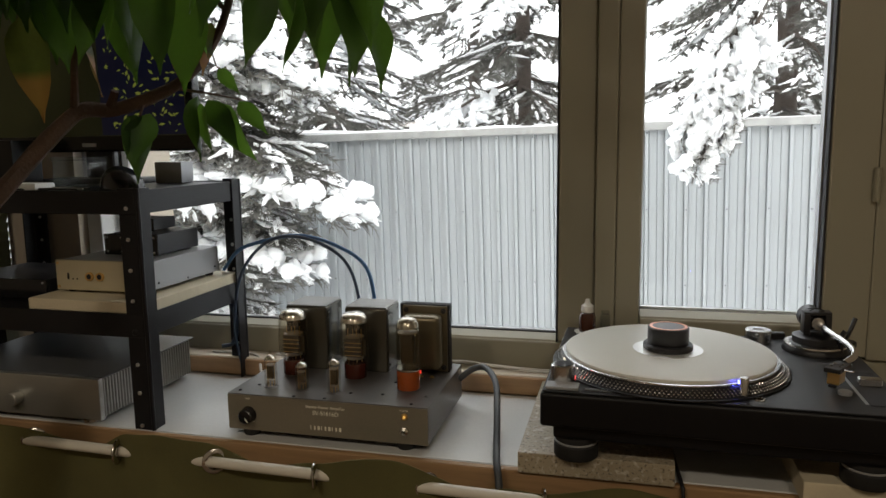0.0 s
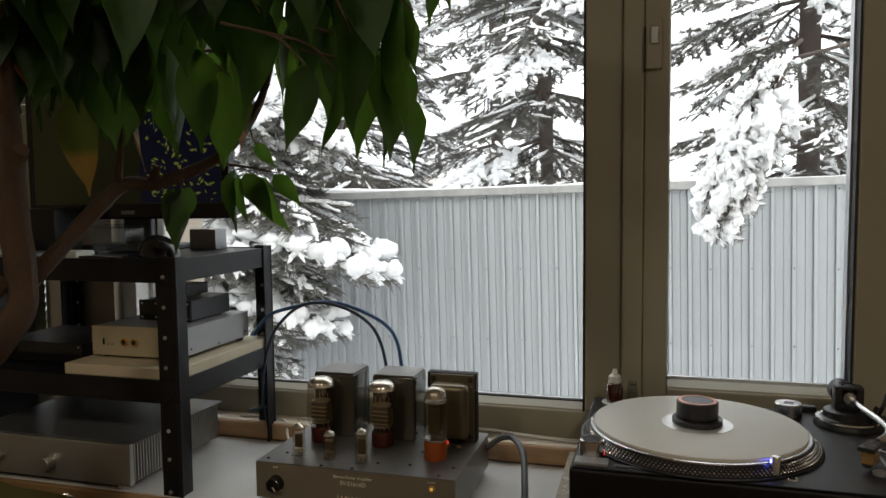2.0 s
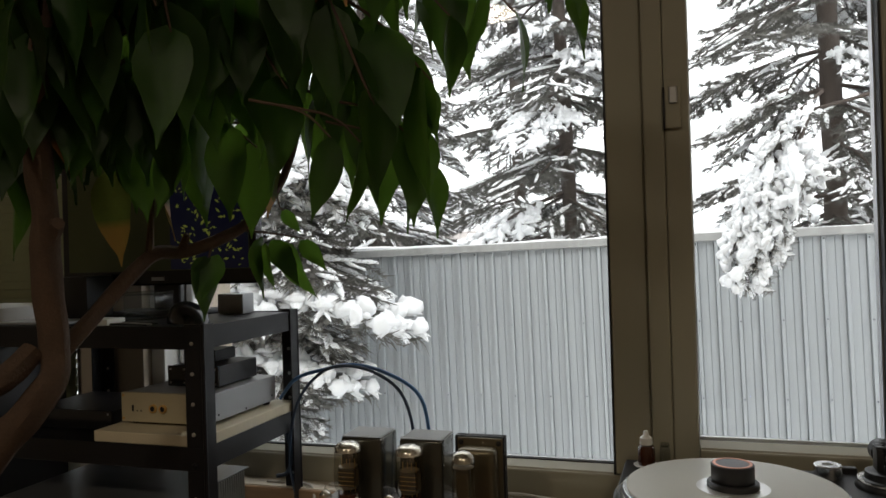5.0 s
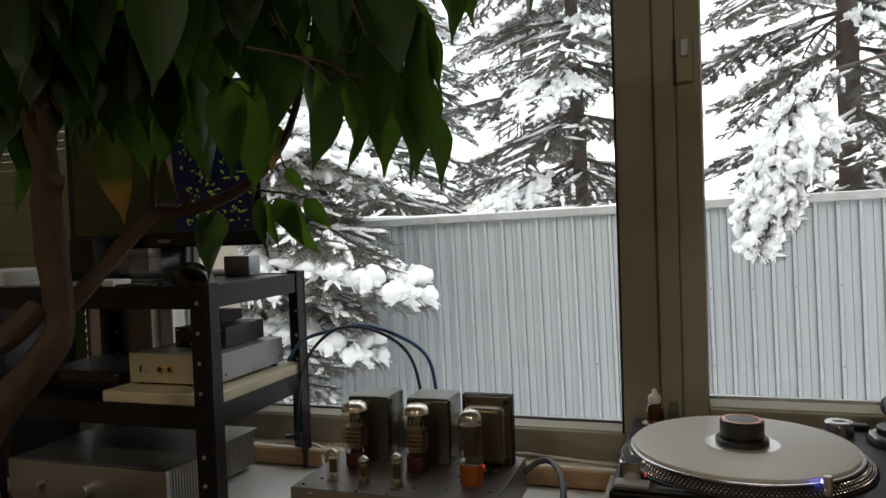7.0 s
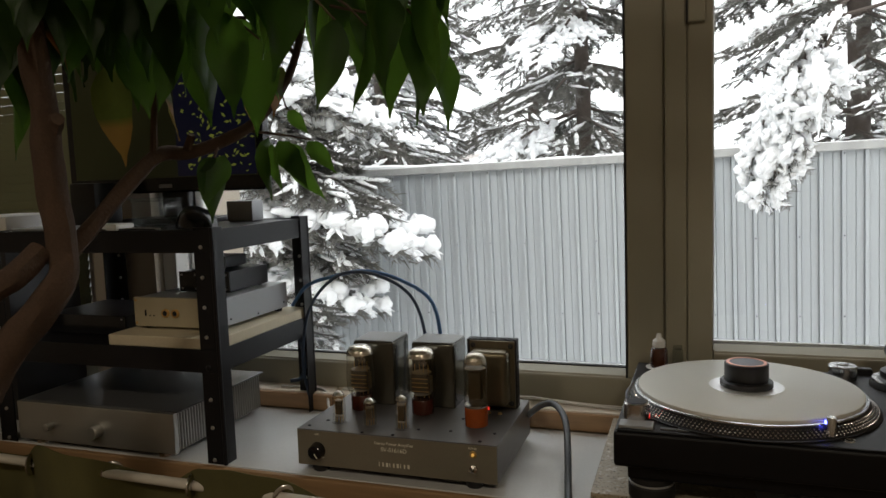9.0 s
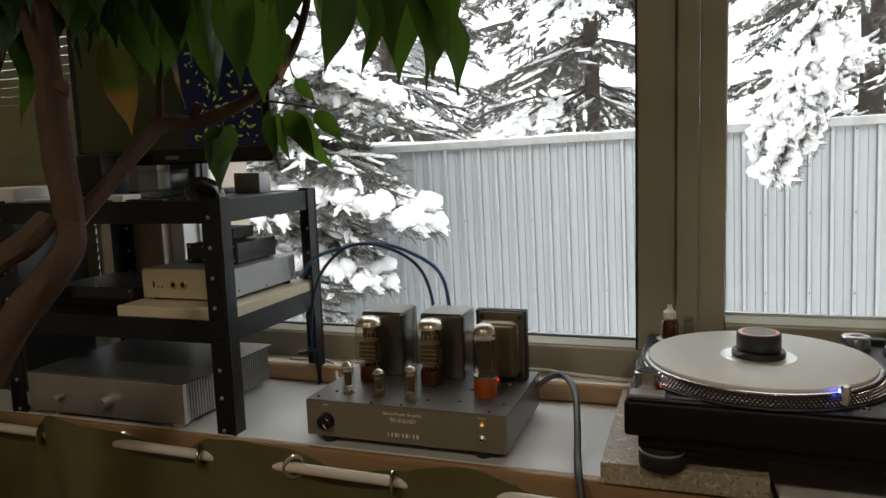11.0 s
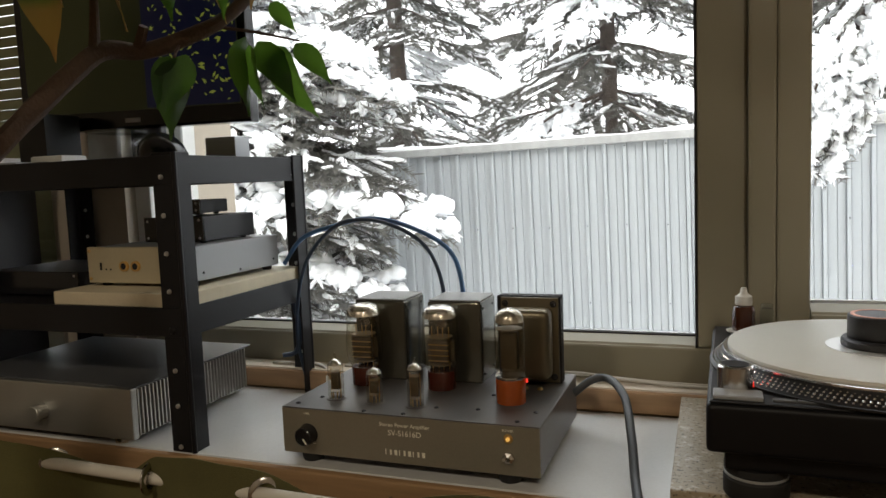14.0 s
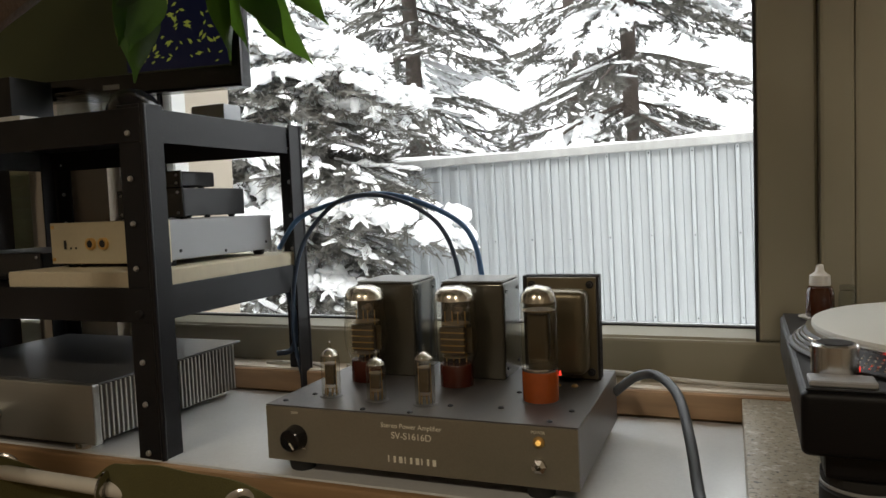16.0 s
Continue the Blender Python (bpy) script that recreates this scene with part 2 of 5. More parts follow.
# ---- building helpers ----
def part(name, bm, material, parent=None, label="", smooth=False):
    me = bpy.data.meshes.new(name)
    bm.to_mesh(me)
    bm.free()
    me.materials.append(M[material])
    if smooth:
        me.shade_smooth()
        me.set_sharp_from_angle(angle=radians(38))
    ob = new(name, me)
    if parent:
        ob.parent = parent
    if label:
        ob["label"] = label
    return ob


def thing(name, place, label, category, group="", kind="", turn=0):
    ob = new(name)
    ob.empty_display_size = 0.05
    ob.matrix_world = pose(*place, 0, 0, turn)
    return tagged(ob, label, category, group, kind)


def box(x0, x1, y0, y1, z0, z1, bevel=0.0, seg=1, bm=None):
    b = bmesh.new()
    bmesh.ops.create_cube(b, size=1, matrix=Matrix.LocRotScale(((x0 + x1) / 2, (y0 + y1) / 2, (z0 + z1) / 2), None, (x1 - x0, y1 - y0, z1 - z0)))
    if bevel:
        bmesh.ops.bevel(b, geom=list(b.edges), offset=bevel, segments=seg, affect="EDGES", profile=0.6)
    return join(bm, b)


def join(bm, b):
    if bm is None:
        return b
    me = bpy.data.meshes.new("piece")
    b.to_mesh(me)
    b.free()
    bm.from_mesh(me)
    bpy.data.meshes.remove(me)
    return bm


def lathe(profile, n=32, at=(0, 0, 0), m=None, bm=None):
    """A turned body from (radius, height) pairs."""
    b = bmesh.new()
    rings = []
    for r, z in profile:
        if r < 1e-6:
            rings.append([b.verts.new((0, 0, z))])
        else:
            rings.append([b.verts.new((r * math.cos(2 * math.pi * k / n), r * math.sin(2 * math.pi * k / n), z)) for k in range(n)])
    for a, c in zip(rings, rings[1:]):
        for k in range(n):
            j = (k + 1) % n
            if len(a) == 1 and len(c) > 1:
                b.faces.new((a[0], c[k], c[j]))
            elif len(c) == 1 and len(a) > 1:
                b.faces.new((a[k], a[j], c[0]))
            elif len(a) > 1:
                b.faces.new((a[k], a[j], c[j], c[k]))
    for ring, flip in ((rings[0], True), (rings[-1], False)):
        if len(ring) > 1:
            b.faces.new(list(reversed(ring)) if flip else ring)
    bmesh.ops.recalc_face_normals(b, faces=list(b.faces))
    b.transform(Matrix.Translation(at) @ (m or Matrix.Identity(4)))
    return join(bm, b)


def curve_points(pts, per=8):
    """A smooth line through the points (Catmull-Rom)."""
    p = [Vector(q) for q in pts]
    p = [2 * p[0] - p[1]] + p + [2 * p[-1] - p[-2]]
    out = []
    for i in range(1, len(p) - 2):
        for k in range(per):
            t = k / per
            out.append(0.5 * (2 * p[i] + (p[i + 1] - p[i - 1]) * t + (2 * p[i - 1] - 5 * p[i] + 4 * p[i + 1] - p[i + 2]) * t * t + (3 * p[i] - p[i - 1] - 3 * p[i + 1] + p[i + 2]) * t ** 3))
    return out + [p[-2]]


def sweep(pts, radius, n=10, per=8, rough=0.0, bm=None):
    """A round cable or limb along the points; radius: one value or one for each end."""
    line = curve_points(pts, per)
    r0, r1 = radius if isinstance(radius, tuple) else (radius, radius)
    b = bmesh.new()
    rings, side = [], Vector((0.3, 0.5, 0.8))
    for i, c in enumerate(line):
        d = (line[min(i + 1, len(line) - 1)] - line[max(i - 1, 0)]).normalized()
        side = (side - d * side.dot(d)).normalized()
        up = d.cross(side)
        f = i / (len(line) - 1)
        r = r0 + (r1 - r0) * f
        ring = []
        for k in range(n):
            a = 2 * math.pi * k / n
            w = 1 + (rough * noise.noise(c * 30 + Vector((math.cos(a), math.sin(a), 0))) if rough else 0)
            ring.append(b.verts.new(c + (side * math.cos(a) + up * math.sin(a)) * r * w))
        rings.append(ring)
    for a, c in zip(rings, rings[1:]):
        for k in range(n):
            b.faces.new((a[k], a[(k + 1) % n], c[(k + 1) % n], c[k]))
    b.faces.new(list(reversed(rings[0])))
    b.faces.new(rings[-1])
    bmesh.ops.recalc_face_normals(b, faces=list(b.faces))
    return join(bm, b)


def letters(text, size, at, material, parent, name="lettering", align="CENTER", turn=(90, 0, 0)):
    cu = bpy.data.curves.new(name, "FONT")
    cu.body, cu.size, cu.align_x, cu.extrude = text, size, align, 0.0002
    cu.materials.append(M[material])
    ob = new(name, cu)
    ob.parent = parent
    ob.matrix_local = pose(*at, *turn)
    return ob


FRONT = pose(0, 0, 0, 90)  # turns a lathe's axis towards -y

# ---- the room ----
def structure(name, bm, material, label=""):
    return tagged(part(name, bm, material, label=label), kind="structure")


structure("floor", box(-2.6, 1.7, -2.6, 1.62, -0.18, -0.08), "floor")
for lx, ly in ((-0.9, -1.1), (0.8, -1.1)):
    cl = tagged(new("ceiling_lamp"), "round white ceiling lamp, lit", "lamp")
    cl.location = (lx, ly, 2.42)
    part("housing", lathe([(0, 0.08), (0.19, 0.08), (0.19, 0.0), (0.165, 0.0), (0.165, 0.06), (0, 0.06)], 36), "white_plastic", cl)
structure("ceiling", box(-2.6, 1.7, -2.6, 1.62, 2.5, 2.6), "dark_wall")
structure("wall_south", box(-2.6, 1.7, -2.7, -2.6, -0.18, 2.6), "dark_wall")
structure("wall_west", box(-2.7, -2.6, -2.7, 1.62, -0.18, 2.6), "dark_wall")
structure("wall_east", box(1.7, 1.8, -2.7, 1.62, -0.18, 2.6), "dark_wall")
wall_n = box(-2.6, 1.7, 1.30, 1.60, -0.08, 0.64)
wall_n = box(-2.6, 1.7, 1.30, 1.60, 2.15, 2.5, bm=wall_n)
wall_n = box(-1.30, -1.113, 1.262, 1.60, 0.64, 2.15, bm=wall_n)
wall_n = box(0.472, 1.7, 1.262, 1.60, 0.64, 2.15, bm=wall_n)
wall_n = box(-2.6, -2.3, 1.30, 1.60, 0.64, 2.15, bm=wall_n)
structure("wall_north", wall_n, "wall")

# window: fixed pane, post, opening sash
win = tagged(new("window_1"), kind="structure", label="beige plastic window with a fixed pane and a narrow sash", category="window")


def frame_bar(name, x0, x1, z0, z1, y0=1.286, y1=1.36, material="frame", bevel=0.004, label=""):
    return part(name, box(x0, x1, y0, y1, z0, z1, bevel, 2), material, win, label)


frame_bar("window_frame", -1.112, 0.470, 0.64, 0.729)                       # bottom rail
frame_bar("window_frame", -1.112, 0.470, 2.06, 2.15)
frame_bar("window_frame", -1.112, -1.075, 0.7295, 2.0595, material="frame_white")
frame_bar("window_frame", -0.087, -0.020, 0.7295, 2.0595)
frame_bar("window_post", -0.0195, 0.0165, 0.7295, 2.0595, y0=1.268)
frame_bar("window_frame", 0.4315, 0.470, 0.7295, 2.0595, y0=1.276)
sash = part("sash", box(0.017, 0.0595, 1.272, 1.35, 0.735, 2.055, 0.004, 2), "frame", win)
part("sash_rail", box(0.0602, 0.3575, 1.272, 1.35, 0.735, 0.786, 0.004, 2), "frame", sash)
part("sash_rail", box(0.0602, 0.3575, 1.272, 1.35, 2.0, 2.055, 0.004, 2), "frame", sash)
part("sash_stile", box(0.3582, 0.4308, 1.272, 1.35, 0.735, 2.055, 0.004, 2), "frame", sash)
# dark seals and bright spacers round the panes
part("gasket", box(-0.0905, -0.0872, 1.287, 1.312, 0.729, 2.06), "gasket", win)
part("gasket", box(-1.075, -0.0906, 1.3110, 1.3130, 0.7285, 0.7430), "gasket", win)
part("gasket", box(0.3545, 0.3578, 1.274, 1.312, 0.786, 2.0), "gasket", win)
part("spacer", box(0.0596, 0.0616, 1.300, 1.325, 0.786, 2.0), "spacer", win)
part("spacer", box(0.3515, 0.3544, 1.300, 1.325, 0.786, 2.0), "spacer", win)
part("spacer", box(0.0620, 0.3510, 1.3180, 1.325, 0.7855, 0.7990), "spacer", win)
part("spacer", box(-1.075, -0.0906, 1.318, 1.325, 0.7335, 0.7440), "spacer", win)
for x0, x1, z0, z1 in ((-1.0755, -0.0865, 0.728, 2.061), (0.059, 0.3585, 0.785, 2.001)):
    pane = part("pane", box(x0, x1, 1.3135, 1.3175, z0, z1), "glass", win, "clear glass pane")
    pane.visible_shadow = False
# outer white bars at the left end
part("outer_bar", box(-1.070, -1.062, 1.33, 1.37, 0.73, 2.06, 0.002), "frame_white", win)
part("outer_bar", box(-1.056, -1.036, 1.34, 1.38, 0.73, 2.06, 0.003), "frame_white", win)
part("outer_bar", box(-1.061, -1.057, 1.335, 1.37, 0.73, 2.06), "gasket", win)
for x0, x1, y0, z0 in ((-1.074, -0.0905, 1.289, 0.7285), (0.061, 0.3540, 1.275, 0.7855)):
    bead = bmesh.new()  # sloped glazing bead at the foot of the pane
    ring = [[bead.verts.new((x, y0 + dy, z0 + dz)) for dy, dz in ((0.0, 0.0), (0.002, 0.0035), (0.0215, 0.0125), (0.0230, 0.0))] for x in (x0, x1)]
    for i in range(4):
        bead.faces.new((ring[0][i], ring[0][(i + 1) % 4], ring[1][(i + 1) % 4], ring[1][i]))
    bead.faces.new(list(reversed(ring[0])))
    bead.faces.new(ring[1])
    bmesh.ops.recalc_face_normals(bead, faces=list(bead.faces))
    part("glazing_bead", bead, "frame", win)
# sash handle plate
hp = part("handle_plate", box(0.018, 0.046, 1.262, 1.2725, 1.352, 1.440, 0.003, 2), "frame", win, "worn beige handle plate")
part("keeper", box(0.0155, 0.0185, 1.258, 1.270, 1.35, 1.425, 0.001), "gasket", hp)
part("catch", box(0.026, 0.040, 1.256, 1.2625, 1.395, 1.425, 0.002), "zinc", hp)
part("hinge", lathe([(0, 0), (0.006, 0), (0.006, 0.055), (0, 0.055)], 12, (0.428, 1.266, 1.00)), "frame", win)

sill = part("sill", box(-1.112, 0.471, 1.2365, 1.2855, 0.652, 0.676, 0.003, 2), "sill", win, "beige sill board")
part("sill_edge", box(-1.112, 0.471, 1.230, 1.2360, 0.6405, 0.674, 0.002), "sill_edge", win, "brown wooden sill edge")

# second window with a blind, farther along the wall
win2 = tagged(new("window_2"), kind="structure", label="window behind a pale slatted blind", category="window")
for x0, x1, z0, z1 in ((-2.3, -1.30, 0.64, 0.72), (-2.3, -1.30, 2.08, 2.15), (-1.36, -1.30, 0.7205, 2.0795), (-2.3, -2.24, 0.7205, 2.0795)):
    part("window_frame", box(x0, x1, 1.32, 1.38, z0, z1, 0.004), "frame", win2)
p2 = part("pane", box(-2.24, -1.36, 1.345, 1.349, 0.72, 2.08), "glass", win2)
p2.visible_shadow = False
slat = part("slat", box(-0.45, 0.45, -0.011, 0.011, -0.0007, 0.0007), "blind", win2)
slat.matrix_local = pose(-1.79, 1.30, 0.76, 74)
for k in range(1, 62):
    s = new("slat", slat.data)
    s.parent, s.matrix_local = win2, pose(-1.79, 1.30, 0.76 + 0.021 * k, 74)

# ---- worktop ----
desk = thing("worktop", (0, 0, 0), "pale grey laminate worktop with an oak front edge under the window", "worktop")
part("top", box(-1.75, 1.2, 0.934, 1.2295, 0.606, 0.640, 0.0015), "laminate", desk)
part("edging", box(-1.75, 1.2, 0.922, 0.9335, 0.604, 0.6395, 0.003, 2), "edge_wood", desk, "oak edging")
for x in (-1.72, 0.98):
    part("side_panel", box(x, x + 0.03, 0.96, 1.22, -0.08, 0.606), "edge_wood", desk)

# ---- steel rack ----
RX0, RX1, RY0, RY1 = -1.215, -0.712, 0.934, 1.246


def angle_post(sx, sy):
    """An L-shaped upright, 46 x 32 mm, with its corner at the origin; sx, sy: the way its flanges run."""
    b = box(min(0, sx * 0.037), max(0, sx * 0.037), min(0, sy * 0.003), max(0, sy * 0.003), 0, 0.4, 0.0008)
    b = box(min(0, sx * 0.003), max(0, sx * 0.003), min(0, sy * 0.030), max(0, sy * 0.030), 0, 0.4, 0.0008, bm=b)
    # rolled corner
    return lathe([(0.0035, 0), (0.0035, 0.4)], 10, (sx * 0.002, sy * 0.002, 0), bm=b)


rack = thing("steel_rack", (0, 0, 0), "black powder-coated steel rack with two shelves on the worktop", "rack")
for x, y, sx, sy in ((RX1, RY0, -1, 1), (RX0, RY0, 1, 1), (RX1, RY1, -1, -1), (RX0, RY1, 1, -1)):
    post = part("post", angle_post(sx, sy), "steel_black", rack, smooth=True)
    post.location = (x, y, 0.640)
    fy = -0.0015 if sy > 0 else -0.0045
    for z in (0.008, 0.064, 0.112, 0.166, 0.218, 0.268, 0.318, 0.368):
        big = z == 0.166
        r = 0.0055 if big else 0.0034
        bolt = part("bolt", lathe([(0, 0.0032), (r * 0.7, 0.003), (r, 0.0012), (r, 0)], 12, (sx * 0.021, fy + (0.0 if sy > 0 else 0.0015), z), FRONT), "steel_black" if big else "zinc", post)
for z0, z1 in ((0.998, 1.036), (0.797, 0.836)):
    sh = part("shelf", box(RX0 + 0.005, RX1 - 0.005, RY0 + 0.005, RY1 - 0.005, z1 - 0.006, z1 - 0.002), "steel_black", rack)
    part("rail", box(RX0 + 0.004, RX1 - 0.004, RY0 - 0.0015, RY0 + 0.0, z0, z1, 0.0006), "steel_black", sh)
    part("rail", box(RX0 + 0.004, RX1 - 0.004, RY1 - 0.006, RY1 - 0.0045, z0, z1, 0.0006), "steel_black", sh)
    part("rail", box(RX1 - 0.0045, RX1 - 0.003, RY0 + 0.031, RY1 - 0.031, z0, z1, 0.0006), "steel_black", sh)
    part("rail", box(RX0 + 0.003, RX0 + 0.0045, RY0 + 0.031, RY1 - 0.031, z0, z1, 0.0006), "steel_black", sh)

board = tagged(part("shelf_board", box(-0.945, -0.718, 0.938, 1.236, 0.8345, 0.854, 0.0015), "board"), "pale chipboard panel lying on the rack's middle shelf", "board")

# ---- silver headphone amplifier on the board ----
dac = thing("headphone_amplifier", (0, 0, 0), "flat silver headphone amplifier with a champagne front on the board", "amplifier")
part("case", box(-0.9285, -0.7435, 0.999, 1.205, 0.861, 0.9105, 0.0012), "grey_cover", dac)
part("front_panel", box(-0.931, -0.7415, 0.990, 0.9985, 0.859, 0.9115, 0.001), "champagne", dac, "champagne front panel")
for x in (-0.926, -0.747):
    for z in (0.865, 0.906):
        part("screw", lathe([(0, 0.002), (0.0022, 0.0015), (0.0026, 0)], 10, (x, 0.9899, z), FRONT), "gold", dac)
for x in (-0.861, -0.840):
    jack = part("headphone_jack", lathe([(0.0046, -0.001), (0.0048, 0.0035), (0.0075, 0.0035), (0.0078, 0)], 20, (x, 0.9899, 0.884), FRONT), "gold", dac, smooth=True)
    part("hole", lathe([(0, 0.0028), (0.0046, 0.0028), (0.0046, 0.0)], 12, (x, 0.9897, 0.884), FRONT), "gasket", jack)
part("usb_port", box(-0.9065, -0.9035, 0.9885, 0.9895, 0.878, 0.889), "gasket", dac)
for x in (-0.896, -0.8875):
    part("led", lathe([(0, 0.001), (0.0012, 0.0008), (0.0014, 0)], 8, (x, 0.9899, 0.879), FRONT), "gasket", dac)
part("volume_knob", lathe([(0, 0.012), (0.009, 0.0118), (0.0098, 0.011), (0.010, 0)], 28, (-0.778, 0.9899, 0.886), FRONT), "champagne", dac, smooth=True)
for x in (-0.915, -0.757):
    for y in (1.01, 1.19):
        part("foot", lathe([(0.007, 0), (0.008, 0.003), (0.008, 0.007)], 14, (x, y, 0.854)), "rubber", dac)
for y, z in ((1.015, 0.872), (1.10, 0.866), (1.19, 0.872)):
    part("side_screw", lathe([(0, 0.0012), (0.002, 0.001), (0.002, 0)], 10, (-0.7435, y, z), pose(0, 0, 0, 0, 90)), "plastic", dac)


def black_case(name, x0, x1, y0, y1, z0, z1, label):
    t = thing(name, (0, 0, 0), label, "device")
    part("case", box(x0, x1, y0 + 0.004, y1, z0 + 0.003, z1, 0.002, 2), "plastic", t)
    part("front_panel", box(x0 - 0.001, x1 + 0.001, y0, y0 + 0.0035, z0 + 0.002, z1 + 0.001, 0.0008), "gloss_black", t)
    for x in (x0 + 0.006, x1 - 0.006):
        for z in (z0 + 0.008, z1 - 0.005):
            part("screw", lathe([(0, 0.0015), (0.0018, 0.001), (0.002, 0)], 8, (x, y0, z), FRONT), "zinc", t)
    for x in (x0 + 0.012, x1 - 0.012):
        for y in (y0 + 0.015, y1 - 0.015):
            part("foot", lathe([(0.004, 0), (0.0046, 0.003)], 10, (x, y, z0)), "rubber", t)
    return t


black_case("power_supply_box", -0.835, -0.768, 1.050, 1.178, 0.9105, 0.950, "small black aluminium box on the headphone amplifier")
black_case("converter_box", -0.880, -0.838, 1.055, 1.17, 0.9105, 0.949, "black converter box on the headphone amplifier")
black_case("small_black_box", -0.852, -0.800, 1.085, 1.155, 0.9505, 0.974, "small black box lying on another black box")
black_case("router", -1.165, -0.965, 1.00, 1.17, 0.8345, 0.872, "low black network box on the rack shelf")

# ---- silver power amplifier on the worktop ----
pa = thing("power_amplifier", (0, 0, 0), "silver integrated amplifier with a dark lid and ribbed heat sinks", "amplifier")
PX0, PX1, PY0, PY1, PZ0, PZ1 = -1.165, -0.811, 0.930, 1.205, 0.6495, 0.7215
part("case", box(PX0 + 0.018, PX1 - 0.018, PY0 + 0.012, PY1, PZ0 + 0.002, PZ1 - 0.0025), "dark_top", pa)
part("front_panel", box(PX0, PX1, PY0, PY0 + 0.0115, PZ0, PZ1, 0.0022, 2), "silver", pa, "brushed silver front panel")
part("lid", box(PX0 + 0.001, PX1 - 0.001, PY0 + 0.012, PY1 + 0.002, PZ1 - 0.0022, PZ1 + 0.0003, 0.0006), "dark_top", pa, "dark grey satin lid")
for x0, x1 in ((PX1 - 0.0178, PX1 - 0.001), (PX0 + 0.001, PX0 + 0.0178)):
    hs = part("heat_sink", box(x0 + 0.002, x1 - 0.010, PY0 + 0.012, PY1 - 0.002, PZ0 + 0.003, PZ1 - 0.003), "silver", pa)
    ox = x1 if x0 > PX0 + 0.1 else x0
    fin = part("fin", box(-0.0095, 0.0, 0, 0.0032, PZ0 + 0.003, PZ1 - 0.003, 0.0005), "silver", hs)
    s = 1 if x0 > PX0 + 0.1 else -1
    for k in range(34):
        f = fin if k == 0 else new("fin", fin.data)
        f.parent = hs
        f.location = (ox if s > 0 else ox + 0.0095, PY0 + 0.0135 + k * 0.0074, 0)
part("volume_knob", lathe([(0, 0.020), (0.0105, 0.0197), (0.0115, 0.0185), (0.0118, 0.0)], 32, (-0.976, PY0 + 0.001, 0.680), FRONT), "silver", pa, smooth=True)
part("source_knob", lathe([(0, 0.016), (0.006, 0.0157), (0.007, 0.015), (0.007, 0.0)], 24, (-1.085, PY0 + 0.001, 0.680), FRONT), "silver", pa, smooth=True)
for x in (PX0 + 0.04, PX1 - 0.034):
    for y in (PY0 + 0.022, PY1 - 0.03):
        part("foot", lathe([(0, 0), (0.0155, 0), (0.017, 0.0015), (0.017, 0.0085), (0.0155, 0.0098), (0, 0.0098)], 26, (x, y, 0.640)), "alu", pa, smooth=True)

# ---- valve amplifier ----
va = thing("valve_amplifier", (0, 0, 0), "grey valve amplifier with six glowing tubes and three transformers", "amplifier")
VX0, VX1, VY0, VY1, VZ0, VZ1 = -0.580, -0.246, 0.945, 1.172, 0.6525, 0.7115
part("chassis", box(VX0, VX1, VY0 + 0.0025, VY1, VZ0, VZ1 - 0.0016, 0.0012, 2), "chassis", va)
part("top_plate", box(VX0, VX1, VY0 + 0.0005, VY1, VZ1 - 0.0014, VZ1, 0.0005), "chassis", va)
fp = part("front_panel", box(VX0, VX1, VY0, VY0 + 0.0024, VZ0, VZ1 - 0.0016, 0.0008, 2), "front", va, "bronze-grey front panel with cream lettering")
letters("Stereo Power Amplifier", 0.0068, (-0.411, VY0 - 0.0003, 0.6975), "print", fp)
letters("SV-S1616D", 0.0095, (-0.411, VY0 - 0.0003, 0.6868), "print", fp)
letters("POWER", 0.0038, (-0.283, VY0 - 0.0003, 0.7035), "print", fp)
letters("LEVEL", 0.0034, (-0.544, VY0 - 0.0003, 0.7035), "print", fp)
for k in range(9):
    x = -0.437 + k * 0.0060
    part("maker_mark", box(x, x + 0.0013 + 0.0012 * (k % 3), VY0 - 0.0004, VY0 - 0.0001, 0.6625, 0.6690 + 0.0006 * (k == 0)), "print", fp)
for k in (0, 1):
    part("dial_mark", box(-0.557 + k * 0.020, -0.553 + k * 0.020, VY0 - 0.0004, VY0 - 0.0001, 0.6665, 0.6672), "print", fp)
kn = part("volume_knob", lathe([(0, 0.0150), (0.0100, 0.0148), (0.0115, 0.0135), (0.0128, 0.003), (0.0135, 0.0)], 30, (-0.5435, VY0, 0.6785), FRONT), "gloss_black", va, smooth=True)
part("pointer", box(-0.0008, 0.0008, -0.0156, -0.0146, -0.010, -0.002), "print", kn).matrix_local = pose(-0.5435, VY0, 0.6785, 0, -35, 0)
part("pilot_lamp", lathe([(0, 0.0055), (0.0017, 0.005), (0.0025, 0.003), (0.0027, 0.0)], 16, (-0.2825, VY0, 0.6955), FRONT), "pilot", va, "lit amber pilot lamp", smooth=True)
part("lamp_bezel", lathe([(0.0034, 0.002), (0.0052, 0.0015), (0.0056, 0)], 18, (-0.2825, VY0, 0.6955), FRONT), "gold", va)
sw = part("power_switch", lathe([(0.0030, 0.006), (0.0046, 0.005), (0.0070, 0.0035), (0.0074, 0)], 6, (-0.2825, VY0, 0.6735), FRONT), "chrome", va, "chrome toggle switch")
part("lever", sweep([(-0.2825, VY0 - 0.004, 0.6735), (-0.2830, VY0 - 0.012, 0.6755), (-0.2832, VY0 - 0.019, 0.6775)], (0.0012, 0.0018), 10, 4), "chrome", sw, smooth=True)
